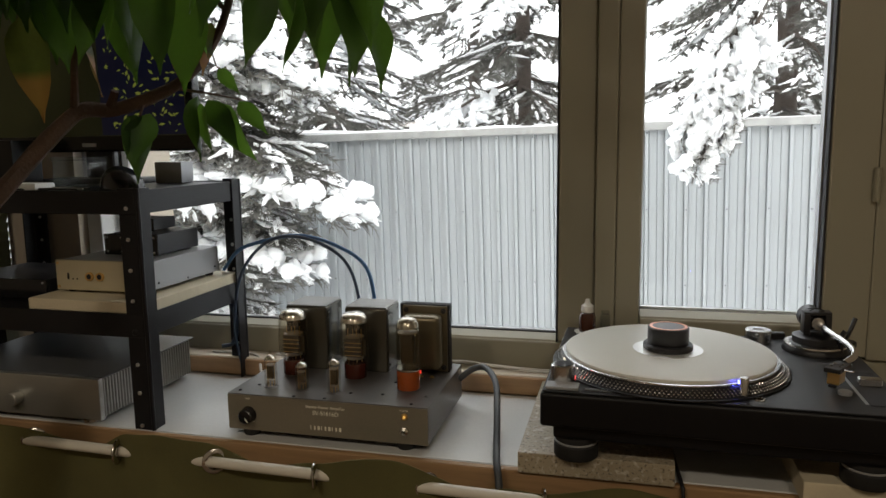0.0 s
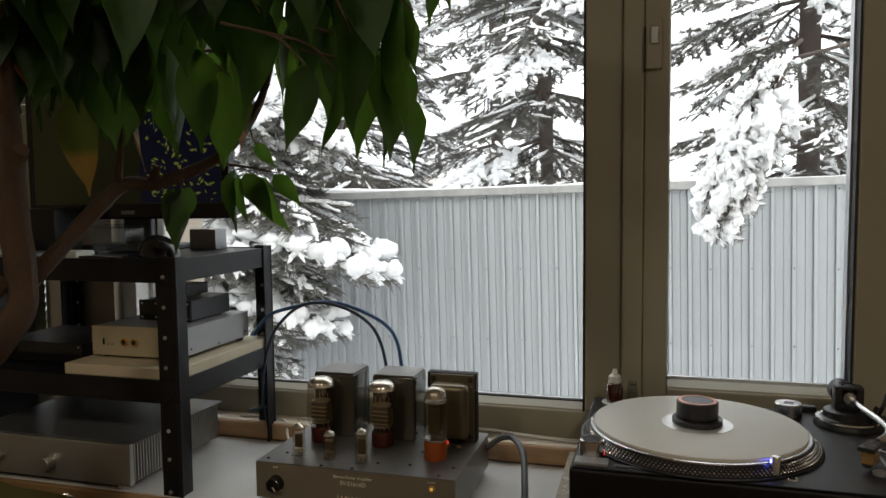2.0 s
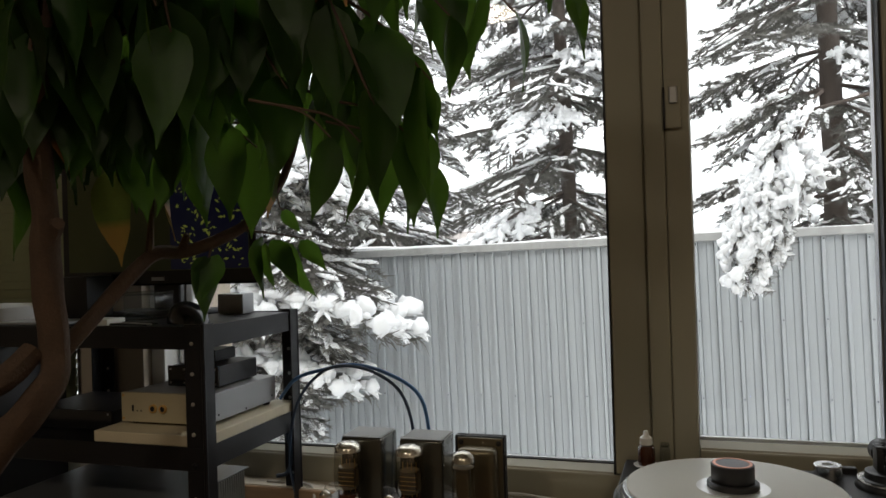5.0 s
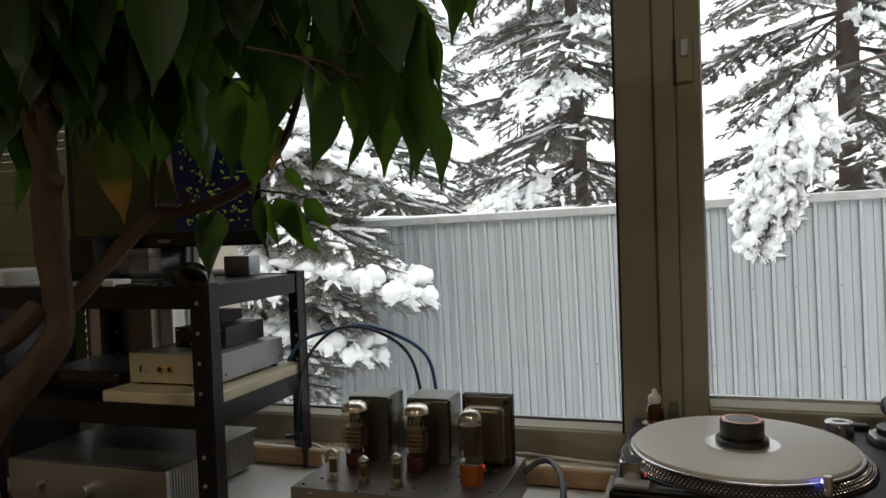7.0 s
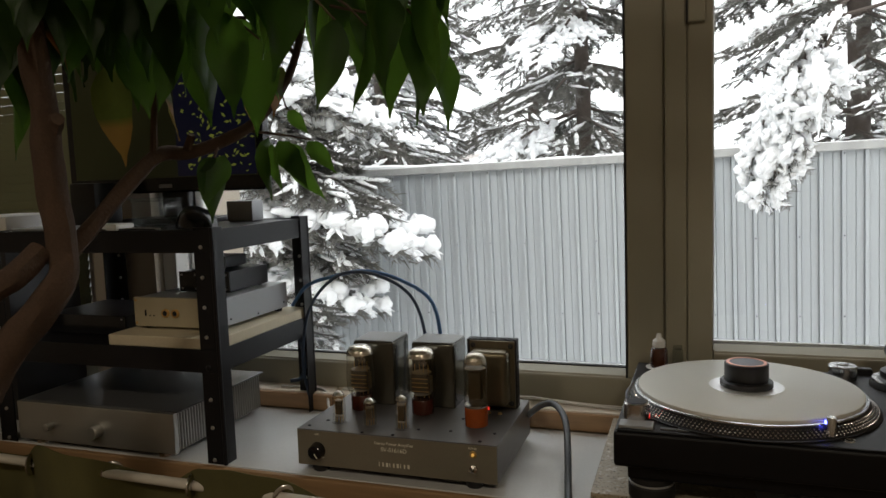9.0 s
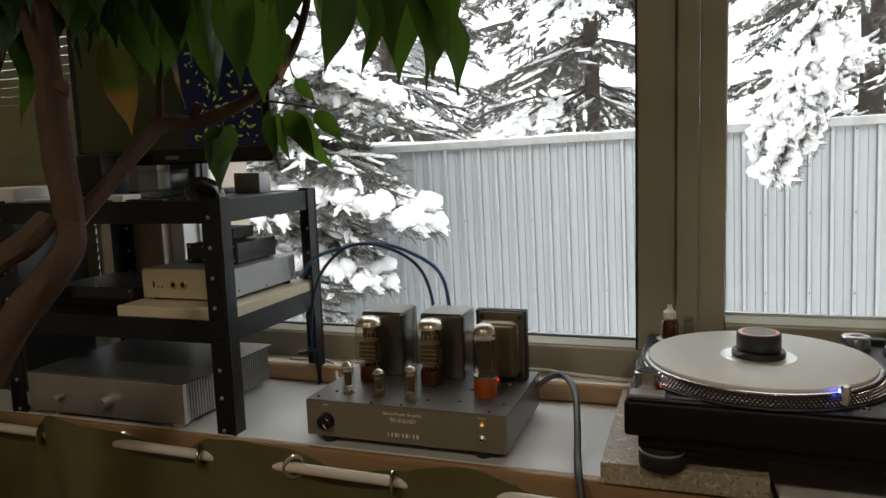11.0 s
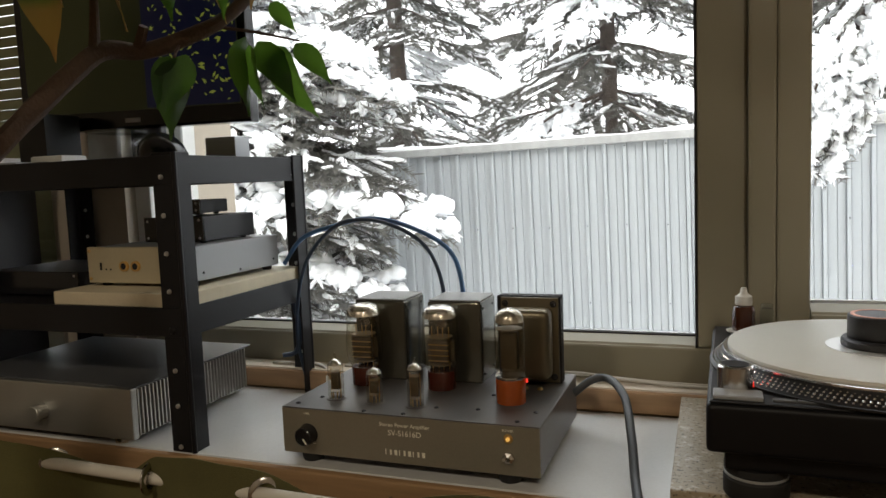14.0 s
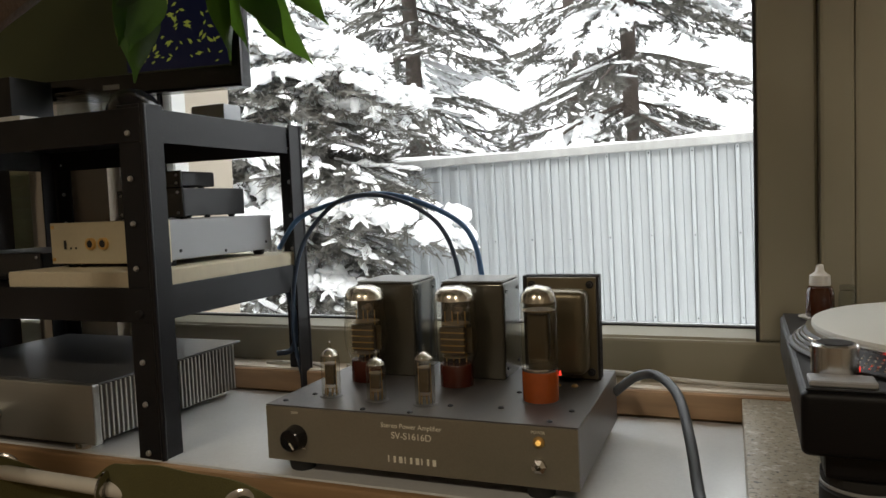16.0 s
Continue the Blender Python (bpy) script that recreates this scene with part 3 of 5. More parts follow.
for x in (VX0 + 0.032, VX1 - 0.04):
    for y in (VY0 + 0.018, VY1 - 0.03):
        part("foot", lathe([(0, 0), (0.0125, 0), (0.0135, 0.002), (0.0150, 0.0126), (0, 0.0126)], 22, (x, y, 0.640)), "rubber", va, smooth=True)
for x, y in ((-0.566, 0.962), (-0.548, 0.992), (-0.467, 0.952), (-0.415, 0.953), (-0.384, 0.985), (-0.332, 0.990), (-0.262, 0.995), (-0.275, 0.958), (-0.330, 1.05)):
    part("top_screw", lathe([(0.0030, 0), (0.0030, 0.0008), (0.0018, 0.0018), (0, 0.002)], 12, (x, y, VZ1)), "plastic", va, smooth=True)


def cover_can(x0, x1, y0, y1):
    c = part("transformer_cover", box(x0, x1, y0, y1, VZ1, 0.8235, 0.0035, 3), "can", va, "glossy brown-grey transformer cover", smooth=True)
    part("cover_top", box(x0 + 0.001, x1 - 0.001, y0 + 0.001, y1 - 0.001, 0.8238, 0.8262, 0.0012), "can_top", c, "satin grey lid")
    for y in (y0 + 0.012, y1 - 0.012):
        for z in (VZ1 + 0.012, 0.813):
            part("screw", lathe([(0, 0.0015), (0.0019, 0.001), (0.0022, 0)], 8, (x1, y, z), pose(0, 0, 0, 0, 90)), "plastic", c)


cover_can(-0.545, -0.469, 1.091, 1.166)
cover_can(-0.436, -0.359, 1.096, 1.166)
pt = part("power_transformer", box(-0.3425, -0.2555, 1.121, 1.139, VZ1, 0.8300, 0.0008), "lam", va, "upright transformer with olive end bells")
for k in range(8):
    part("lamination", box(-0.3388, -0.2552, 1.1215 + k * 0.0022, 1.1225 + k * 0.0022, VZ1 + 0.001, 0.8303), "plastic", pt)
bell = box(-0.3365, -0.2575, 1.1165, 1.1205, VZ1 + 0.002, 0.8285, 0.0015, 2)
bell = box(-0.3300, -0.2640, 1.0840, 1.1160, VZ1 + 0.012, 0.8170, 0.012, 5, bm=bell)
part("end_bell", bell, "bell", pt, smooth=True)
bell = box(-0.3365, -0.2575, 1.1395, 1.1435, VZ1 + 0.002, 0.8285, 0.0015, 2)
part("end_bell", box(-0.3240, -0.2685, 1.1440, 1.1640, VZ1 + 0.013, 0.8150, 0.010, 4, bm=bell), "bell", pt, smooth=True)
for x in (-0.3300, -0.2640):
    for z in (VZ1 + 0.010, 0.8205):
        part("bolt", lathe([(0, 0.0045), (0.0022, 0.0045), (0.0025, 0.002), (0.0045, 0.0018), (0.0045, 0)], 12, (x, 1.1165, z), FRONT), "plastic", pt)
for x in (-0.297, -0.278):
    part("bracket_screw", lathe([(0.004, 0), (0.004, 0.001), (0.002, 0.003), (0, 0.0032)], 10, (x, 1.088, VZ1)), "gold", pt)


def tube_sub(tube, kind):
    """Inner structure of one vacuum tube, standing at the origin."""
    if kind == "power":
        part("base", lathe([(0, 0), (0.0180, 0), (0.0188, 0.002), (0.0188, 0.024), (0.0178, 0.026), (0, 0.026)], 32), "bakelite", tube, "brown-red bakelite base", smooth=True)
        part("glass_envelope", lathe([(0.0178, 0.0250), (0.0215, 0.031), (0.0248, 0.040), (0.0258, 0.054), (0.0252, 0.070), (0.0238, 0.078), (0.0238, 0.096), (0.0225, 0.104), (0.0185, 0.1100), (0.0110, 0.1132), (0, 0.1140)], 36), "tube_glass", tube, smooth=True)
        part("getter", lathe([(0.0232, 0.0975), (0.0219, 0.1035), (0.0180, 0.1093), (0.0105, 0.1125), (0, 0.1132)], 36), "getter", tube, "silvered getter dome", smooth=True)
        for side in (-1, 1):  # two ribbed anode halves
            an = part("anode", box(-0.0135, 0.0135, min(0.001 * side, 0.0095 * side), max(0.001 * side, 0.0095 * side), 0.036, 0.068, 0.0025, 2), "anode", tube)
            for k in range(4):
                part("anode_rib", box(-0.0142, 0.0142, min(0.0085 * side, 0.0104 * side), max(0.0085 * side, 0.0104 * side), 0.039 + 0.0072 * k, 0.0405 + 0.0072 * k, 0.0004), "gold", an)
        part("anode_fin", box(-0.0195, 0.0195, -0.0008, 0.0008, 0.038, 0.066, 0.0004), "anode", tube)
        for z, r in ((0.0705, 0.0165), (0.0335, 0.0150)):
            part("mica", lathe([(0, 0), (r, 0), (r, 0.0006), (0, 0.0006)], 20, (0, 0, z)), "mica", tube)
        for x, y in ((-0.012, 0), (-0.005, 0.004), (0.005, -0.004), (0.012, 0)):
            part("support_wire", lathe([(0.0006, 0.027), (0.0006, 0.084)], 6, (x, y, 0)), "gold", tube)
        for a in (0, 90):
            part("getter_loop", lathe([(0.0052, 0), (0.0058, 0.0006), (0.0052, 0.0012)], 16, (0.004 * math.cos(a), 0, 0.086), pose(0, 0, 0, 70, 0, a)), "chrome", tube)
    elif kind == "rectifier":
        part("base", lathe([(0, 0), (0.0175, 0), (0.0186, 0.002), (0.0186, 0.030), (0.0178, 0.032), (0, 0.032)], 30), "orange_base", tube, "translucent orange base", smooth=True)
        part("collar", lathe([(0.0186, 0.0322), (0.0190, 0.034), (0.0186, 0.0355)], 30), "chrome", tube, smooth=True)
        part("glass_envelope", lathe([(0.0178, 0.034), (0.0186, 0.040), (0.0186, 0.100), (0.0172, 0.110), (0.0120, 0.1165), (0.0045, 0.1192), (0, 0.1195)], 34), "smoke_glass", tube, smooth=True)
        part("getter", lathe([(0.0178, 0.102), (0.0165, 0.1098), (0.0114, 0.1158), (0.004, 0.1184), (0, 0.1187)], 34), "getter", tube, smooth=True)
        part("anode", box(-0.0110, 0.0110, -0.0070, 0.0070, 0.043, 0.090, 0.003, 2), "anode", tube)
        part("mica", lathe([(0, 0), (0.0168, 0), (0.0168, 0.0010), (0, 0.0008)], 20, (0, 0, 0.093)), "mica", tube)
        # added glowing cone in place of the dull red reflection in the glass
        part("heater_glint", lathe([(0, 0), (0.0016, 0), (0.0010, 0.0045), (0, 0.005)], 8, (0.0205, 0.0, 0.027)), "tube_red", tube, "small glowing cone standing for a red reflection at the base")
    else:
        h = kind
        part("socket", lathe([(0.0108, 0), (0.0108, 0.0015), (0.0085, 0.002)], 20), "chassis", tube)
        part("glass_envelope", lathe([(0.0100, 0.002), (0.0104, 0.005), (0.0104, h - 0.011), (0.0095, h - 0.006), (0.0060, h - 0.002), (0.0022, h), (0.0016, h + 0.006), (0, h + 0.008)], 26), "tube_glass", tube, smooth=True)
        part("getter", lathe([(0.0096, h - 0.0075), (0.0088, h - 0.0062), (0.0058, h - 0.0026), (0.002, h - 0.0005)], 26), "getter", tube, smooth=True)
        part("anode", box(-0.0055, 0.0055, -0.0032, 0.0032, 0.013, h - 0.018, 0.0012, 2), "anode", tube)
        for x in (-0.0068, 0.0068):
            part("support_wire", lathe([(0.0004, 0.008), (0.0004, h - 0.012)], 6, (x, 0, 0)), "gold", tube)
        for z in (0.010, h - 0.0165):
            part("mica", lathe([(0, 0), (0.0072, 0), (0.0072, 0.0005), (0, 0.0005)], 16, (0, 0, z)), "mica", tube)
        for k in range(7):
            a = 2 * math.pi * k / 7
            part("pin", lathe([(0.0006, 0.001), (0.0006, 0.011)], 6, (0.0062 * math.cos(a), 0.0062 * math.sin(a), 0)), "gold", tube)


for x, y, kind in ((-0.519, 1.064, "power"), (-0.406, 1.064, "power"), (-0.300, 1.026, "rectifier"), (-0.5255, 0.990, 0.053), (-0.468, 0.986, 0.046), (-0.411, 0.984, 0.055)):
    tube = new("vacuum_tube")
    tube.empty_display_size = 0.03
    tube.parent, tube.location = va, (x, y, VZ1 + 0.0002)
    ring = part("socket_ring", lathe([(0.018 if isinstance(kind, str) else 0.0118, 0), (0.020 if isinstance(kind, str) else 0.013, 0.0004), (0.018 if isinstance(kind, str) else 0.0118, 0.0012)], 28), "chassis", tube)
    tube_sub(tube, kind)

# ---- granite slab and turntable ----
SLAB = thing("granite_slab", (-0.106, 0.914, 0), "speckled grey granite slab under the turntable", "slab", turn=0.4)
part("slab", box(0, 0.213, 0, 0.325, 0.6402, 0.671, 0.0015, 2), "granite", SLAB)
second = thing("support_board", (0.262, 0.915, 0), "pale wooden board under the turntable's far feet", "board", turn=0.4)
part("board", box(0, 0.22, -0.012, 0.30, 0.6402, 0.671, 0.002, 2), "board", second)

tt = thing("turntable", (-0.071, 0.880, 0), "black direct-drive turntable with a pale mat and record weight", "turntable", turn=-0.8)
TW, TD, TZ = 0.453, 0.353, 0.7745
part("plinth", box(0, TW, 0, TD, 0.725, TZ - 0.002, 0.006, 3), "plinth", tt, smooth=True)
part("plinth_base", box(0.016, TW - 0.016, 0.016, TD - 0.016, 0.704, 0.7248, 0.004, 2), "plinth", tt)
part("top_plate", box(0.003, TW - 0.003, 0.003, TD - 0.003, TZ - 0.0018, TZ, 0.0008), "plinth_top", tt)
for x in (0.045, TW - 0.045):
    for y in (0.045, TD - 0.045):
        foot = part("foot", lathe([(0, 0.671), (0.029, 0.671), (0.0305, 0.6735), (0.0305, 0.690), (0.0285, 0.692)], 32, (x, y, 0)), "rubber", tt, smooth=True)
        part("foot_ring", lathe([(0.0287, 0.692), (0.0298, 0.6925), (0.0298, 0.6945), (0.0287, 0.695)], 32, (x, y, 0)), "grey_cover", foot)
        part("foot_neck", lathe([(0.0290, 0.695), (0.0298, 0.697), (0.0298, 0.703)], 32, (x, y, 0)), "rubber", foot)
PC = (0.1675, 0.1625)
pl = part("platter", lathe([(0.164, TZ + 0.0012), (0.1665, TZ + 0.0020), (0.1665, TZ + 0.0035), (0.1530, TZ + 0.0150), (0.1515, TZ + 0.0178), (0, TZ + 0.0178)], 128, (*PC, 0)), "platter", tt, smooth=True)
part("rim_ring", lathe([(0.1512, TZ + 0.0166), (0.1527, TZ + 0.0155), (0.1531, TZ + 0.0178), (0.1514, TZ + 0.0184)], 128, (*PC, 0)), "alu", pl, smooth=True)
part("lower_ring", lathe([(0.1660, TZ + 0.0004), (0.1676, TZ + 0.0010), (0.1676, TZ + 0.0030), (0.1664, TZ + 0.0034)], 128, (*PC, 0)), "platter", pl, smooth=True)
dots = bmesh.new()
for row, (r, z, n, s) in enumerate(((0.1636, TZ + 0.0061, 180, 0.0013), (0.1610, TZ + 0.0083, 176, 0.0016), (0.1580, TZ + 0.0108, 172, 0.0014), (0.1556, TZ + 0.0129, 168, 0.0010))):
    for k in range(n):
        a = 2 * math.pi * (k + 0.5 * (row % 2)) / n
        m = Matrix.Translation((PC[0] + r * math.cos(a), PC[1] + r * math.sin(a), z)) @ Euler((0, radians(41), a)).to_matrix().to_4x4()
        c = [dots.verts.new(m @ Vector((dx * s, dy * s, h))) for dx, dy, h in ((-1, -1, -0.0004), (1, -1, -0.0004), (1, 1, -0.0004), (-1, 1, -0.0004), (0, 0, 0.0010))]
        for i in range(4):
            dots.faces.new((c[i], c[(i + 1) % 4], c[4]))
tagged(part("strobe_dots", dots, "alu", pl), kind="stuff")
part("record_mat", lathe([(0, TZ + 0.0178), (0.1475, TZ + 0.0182), (0.1484, TZ + 0.0196), (0.1480, TZ + 0.0222), (0.1468, TZ + 0.0228), (0, TZ + 0.0228)], 128, (*PC, 0)), "mat_white", tt, "pale grey acrylic mat", smooth=True)
part("label_disc", lathe([(0, TZ + 0.0228), (0.0500, TZ + 0.0228), (0.0500, TZ + 0.0233), (0, TZ + 0.0233)], 64, (*PC, 0)), "label", tt)
wt = thing("record_weight", (0, 0, 0), "black record weight with a copper ring on the mat", "record weight")
WX, WY = 0.0990, 1.0400
W0 = TZ + 0.0234
part("skirt", lathe([(0, W0), (0.0345, W0), (0.0355, W0 + 0.001), (0.0355, W0 + 0.007), (0.0335, W0 + 0.009), (0, W0 + 0.009)], 48, (WX, WY, 0)), "plastic", wt, smooth=True)
part("body", lathe([(0, W0 + 0.009), (0.0288, W0 + 0.009), (0.0295, W0 + 0.010), (0.0295, W0 + 0.0325), (0.0282, W0 + 0.0338), (0.0260, W0 + 0.034)], 48, (WX, WY, 0)), "plastic", wt, smooth=True)
part("copper_ring", lathe([(0.0226, W0 + 0.0338), (0.0232, W0 + 0.0345), (0.0265, W0 + 0.0345), (0.0272, W0 + 0.0336)], 48, (WX, WY, 0)), "copper", wt, smooth=True)
part("cap", lathe([(0, W0 + 0.0338), (0.0224, W0 + 0.0338), (0.0222, W0 + 0.0318), (0, W0 + 0.0318)], 48, (WX, WY, 0)), "rubber", wt)
# controls
sk = part("strobe_knob", lathe([(0.0165, TZ), (0.0165, TZ + 0.024), (0.0150, TZ + 0.0255), (0.0135, TZ + 0.0255)], 40, (0.026, 0.046, 0)), "alu", tt, "machined strobe tower", smooth=True)
part("knob_cap", lathe([(0, TZ + 0.0262), (0.0125, TZ + 0.0262), (0.0134, TZ + 0.0252), (0.0134, TZ + 0.022), (0, TZ + 0.022)], 32, (0.026, 0.046, 0)), "plastic", sk)
part("strobe_window", box(0.0415, 0.0430, 0.044, 0.052, TZ + 0.004, TZ + 0.008), "tube_red", sk, "lit red strobe window")
part("start_button", box(0.006, 0.050, 0.008, 0.033, TZ, TZ + 0.0045, 0.001), "grey_cover", tt, "grey start button")
for k in (0, 1):
    part("speed_button", box(0.058 + k * 0.021, 0.078 + k * 0.021, 0.012, 0.020, TZ, TZ + 0.002, 0.0006), "dark_top", tt)
part("target_lamp", lathe([(0.0058, TZ), (0.0058, TZ + 0.027), (0.0052, TZ + 0.028), (0, TZ + 0.028)], 22, (0.257, 0.030, 0)), "alu", tt, "pop-up target lamp", smooth=True)
part("lamp_glow", box(0.2500, 0.2510, 0.029, 0.032, TZ + 0.019, TZ + 0.023), "blue_led", tt, "blue light of the target lamp")
part("jack_ring", lathe([(0.004, TZ), (0.0042, TZ + 0.0012), (0.0072, TZ + 0.0012), (0.0076, TZ)], 22, (0.276, 0.030, 0)), "chrome", tt)
# tone arm
TB = (0.392, 0.285)
ta = part("tonearm_base", lathe([(0.047, TZ), (0.047, TZ + 0.004), (0.043, TZ + 0.010), (0.034, TZ + 0.014), (0.033, TZ + 0.024), (0.028, TZ + 0.026), (0, TZ + 0.026)], 44, (*TB, 0)), "plastic", tt, smooth=True)
part("scale_ring", lathe([(0.0435, TZ + 0.0098), (0.0445, TZ + 0.0098), (0.0440, TZ + 0.0125), (0.0430, TZ + 0.0125)], 44, (*TB, 0)), "alu", ta)
yoke = box(TB[0] - 0.020, TB[0] - 0.010, TB[1] - 0.014, TB[1] + 0.014, TZ + 0.026, TZ + 0.060, 0.003, 2)
yoke = box(TB[0] + 0.010, TB[0] + 0.020, TB[1] - 0.014, TB[1] + 0.014, TZ + 0.026, TZ + 0.060, 0.003, 2, bm=yoke)
part("gimbal", box(TB[0] - 0.020, TB[0] + 0.020, TB[1] - 0.012, TB[1] + 0.012, TZ + 0.058, TZ + 0.063, 0.002, 2, bm=yoke), "plastic", ta, smooth=True)
part("arm_pivot", lathe([(0, -0.014), (0.009, -0.014), (0.010, -0.012), (0.010, 0.012), (0.009, 0.014), (0, 0.014)], 24, (*TB, TZ + 0.046), FRONT), "alu", ta, smooth=True)
arm_z = TZ + 0.046
part("arm_tube", sweep([(TB[0], TB[1] + 0.01, arm_z), (TB[0] + 0.008, TB[1] - 0.045, arm_z - 0.004), (TB[0] + 0.022, TB[1] - 0.10, arm_z - 0.009), (TB[0] + 0.020, TB[1] - 0.138, arm_z - 0.013), (TB[0] + 0.0, TB[1] - 0.168, arm_z - 0.017)], 0.0047, 14, 10), "alu", ta, "silver S-shaped arm tube", smooth=True)
hs = part("headshell", box(-0.010, 0.010, -0.052, 0.0, -0.003, 0.003, 0.0012, 2), "plastic", ta, "black headshell")
hs.matrix_local = pose(TB[0] - 0.0, TB[1] - 0.166, arm_z - 0.018, -3, 0, -28)
part("cartridge", box(-0.0075, 0.0075, -0.044, -0.016, -0.020, -0.0032, 0.001), "gold", hs, "gold cartridge")
part("finger_lift", sweep([(0.010, -0.040, 0.001), (0.018, -0.046, 0.002), (0.026, -0.056, 0.005)], 0.001, 6, 4), "chrome", hs)
part("stylus_guard", box(-0.005, 0.005, -0.046, -0.036, -0.024, -0.0202, 0.001), "plastic", hs)
for y in (-0.022, -0.036):
    for x in (-0.0055, 0.0055):
        part("screw", lathe([(0.0018, 0), (0.0018, 0.0015), (0, 0.0016)], 8, (x, y, 0.003)), "chrome", hs)
part("counterweight", lathe([(0, 0), (0.017, 0), (0.0178, 0.001), (0.0178, 0.026), (0.017, 0.027), (0, 0.027)], 36, (TB[0] - 0.003, TB[1] + 0.016, arm_z), pose(0, 0, 0, -90)), "plastic", ta, smooth=True)
part("arm_rest", sweep([(TB[0] + 0.030, TB[1] - 0.030, TZ), (TB[0] + 0.030, TB[1] - 0.030, TZ + 0.030), (TB[0] + 0.034, TB[1] - 0.030, TZ + 0.040)], 0.0035, 10, 4), "plastic", ta)
part("cue_lever", sweep([(TB[0] + 0.042, TB[1] + 0.005, TZ + 0.012), (TB[0] + 0.046, TB[1] - 0.004, TZ + 0.030), (TB[0] + 0.056, TB[1] + 0.006, TZ + 0.052)], (0.0022, 0.0036), 10, 5), "plastic", ta, smooth=True)
part("antiskate_dial", lathe([(0.012, TZ + 0.012), (0.012, TZ + 0.018), (0.010, TZ + 0.020), (0, TZ + 0.020)], 24, (TB[0] + 0.044, TB[1] - 0.010, 0)), "plastic", ta, smooth=True)
part("cable_loop", sweep([(TB[0] - 0.018, TB[1] + 0.004, TZ + 0.055), (TB[0] - 0.002, TB[1] - 0.006, TZ + 0.068), (TB[0] + 0.016, TB[1] + 0.004, TZ + 0.060)], 0.0012, 6, 6), "plastic", ta)
# pitch fader, spare headshell well
pf = part("pitch_fader", box(0.405, 0.443, 0.035, 0.175, TZ, TZ + 0.0012), "gasket", tt)
part("fader_knob", box(0.410, 0.438, 0.108, 0.122, TZ + 0.0012, TZ + 0.012, 0.0015), "alu", pf)
part("fader_scale", box(0.400, 0.404, 0.04, 0.17, TZ, TZ + 0.0006), "grey_cover", pf)
part("reset_button", lathe([(0.0085, TZ), (0.0085, TZ + 0.004), (0.0075, TZ + 0.005), (0, TZ + 0.005)], 20, (0.385, 0.075, 0)), "grey_cover", tt)
part("hinge_socket", box(0.33, 0.36, TD - 0.012, TD + 0.004, 0.76, TZ + 0.010, 0.002), "plastic", tt)

# things standing on the plinth
ad = thing("single_adaptor", (0.247, 1.192, TZ), "turned aluminium adaptor for singles on the plinth", "adaptor")
part("body", lathe([(0.0190, 0.0), (0.0205, 0.001), (0.0205, 0.020), (0.0190, 0.0215), (0.0085, 0.0215), (0.0080, 0.017)], 40), "alu", ad, smooth=True)
part("hole", lathe([(0, 0.0172), (0.0079, 0.0172)], 20), "gasket", ad)
bt = thing("dropper_bottle", (-0.0275, 1.199, TZ), "small brown glass dropper bottle with a white cap", "bottle")
part("saucer", lathe([(0, 0), (0.020, 0.0), (0.022, 0.002), (0.020, 0.0022), (0, 0.0015)], 28), "white_plastic", bt, smooth=True)
part("bottle_glass", lathe([(0, 0.0022), (0.0135, 0.0022), (0.0145, 0.004), (0.0142, 0.028), (0.0122, 0.0345), (0.0085, 0.037)], 28), "brown_bottle", bt, "brown glass", smooth=True)
part("cap", lathe([(0.0105, 0.0365), (0.0108, 0.038), (0.0104, 0.0475), (0.0075, 0.0495), (0.0048, 0.0520), (0.0036, 0.0590), (0, 0.0600)], 24), "white_plastic", bt, "ribbed white cap", smooth=True)
vl = thing("clear_vial", (0.002, 1.222, TZ), "small clear plastic vial beside the bottle", "vial")
part("body", lathe([(0, 0), (0.0085, 0), (0.0090, 0.001), (0.0088, 0.026), (0.0070, 0.028)], 22), "clear_plastic", vl, smooth=True)
part("stopper", lathe([(0.0072, 0.028), (0.0078, 0.029), (0.0078, 0.034), (0, 0.035)], 20), "clear_plastic", vl, smooth=True)

# ---- curtain on a white rod in front of the worktop ----
cu = thing("curtain", (0, 0, 0), "olive green cloth curtain with steel eyelets under the worktop", "curtain")
PERIOD, X_E = 0.335, -0.900


def rod_z(x):
    return 0.6315 - 0.012 * (x + 0.9)


def cloth(x, z):
    """The cloth's y: it weaves behind and before the rod from eyelet to eyelet."""
    ph = 2 * math.pi * (x - X_E) / PERIOD
    w = 0.027 + 0.007 * math.sin(x * 3.1)
    drop = max(0.0, rod_z(x) - z)
    return 0.885 + w * math.sin(ph) + 0.004 * math.sin(7.3 * x + 9 * z) + drop * (0.10 * math.sin(ph * 2 + 1.3) + 0.06 * math.sin(31 * x + 2 * math.sin(5 * x))) * (1 - drop) + 0.003 * noise.noise((x * 22, 0, z * 16)) - 0.012


cb = bmesh.new()
NX, NZ = 300, 26
grid = []
for j in range(NZ + 1):
    row = []
    for i in range(NX + 1):
        x = -1.6 + 2.75 * i / NX
        ph = 2 * math.pi * (x - X_E) / PERIOD
        top = rod_z(x) + 0.019 - 0.019 * math.sin(ph) + 0.006 * math.sin(17 * x) + 0.004 * math.sin(41 * x) + 0.008 * noise.noise((x * 14, 2.0, 0))
        z = top + (-0.05 - top) * (j / NZ) ** 1.6
        row.append(cb.verts.new((x, cloth(x, z), z)))
    grid.append(row)
for j in range(NZ):
    for i in range(NX):
        cb.faces.new((grid[j][i], grid[j + 1][i], grid[j + 1][i + 1], grid[j][i + 1]))
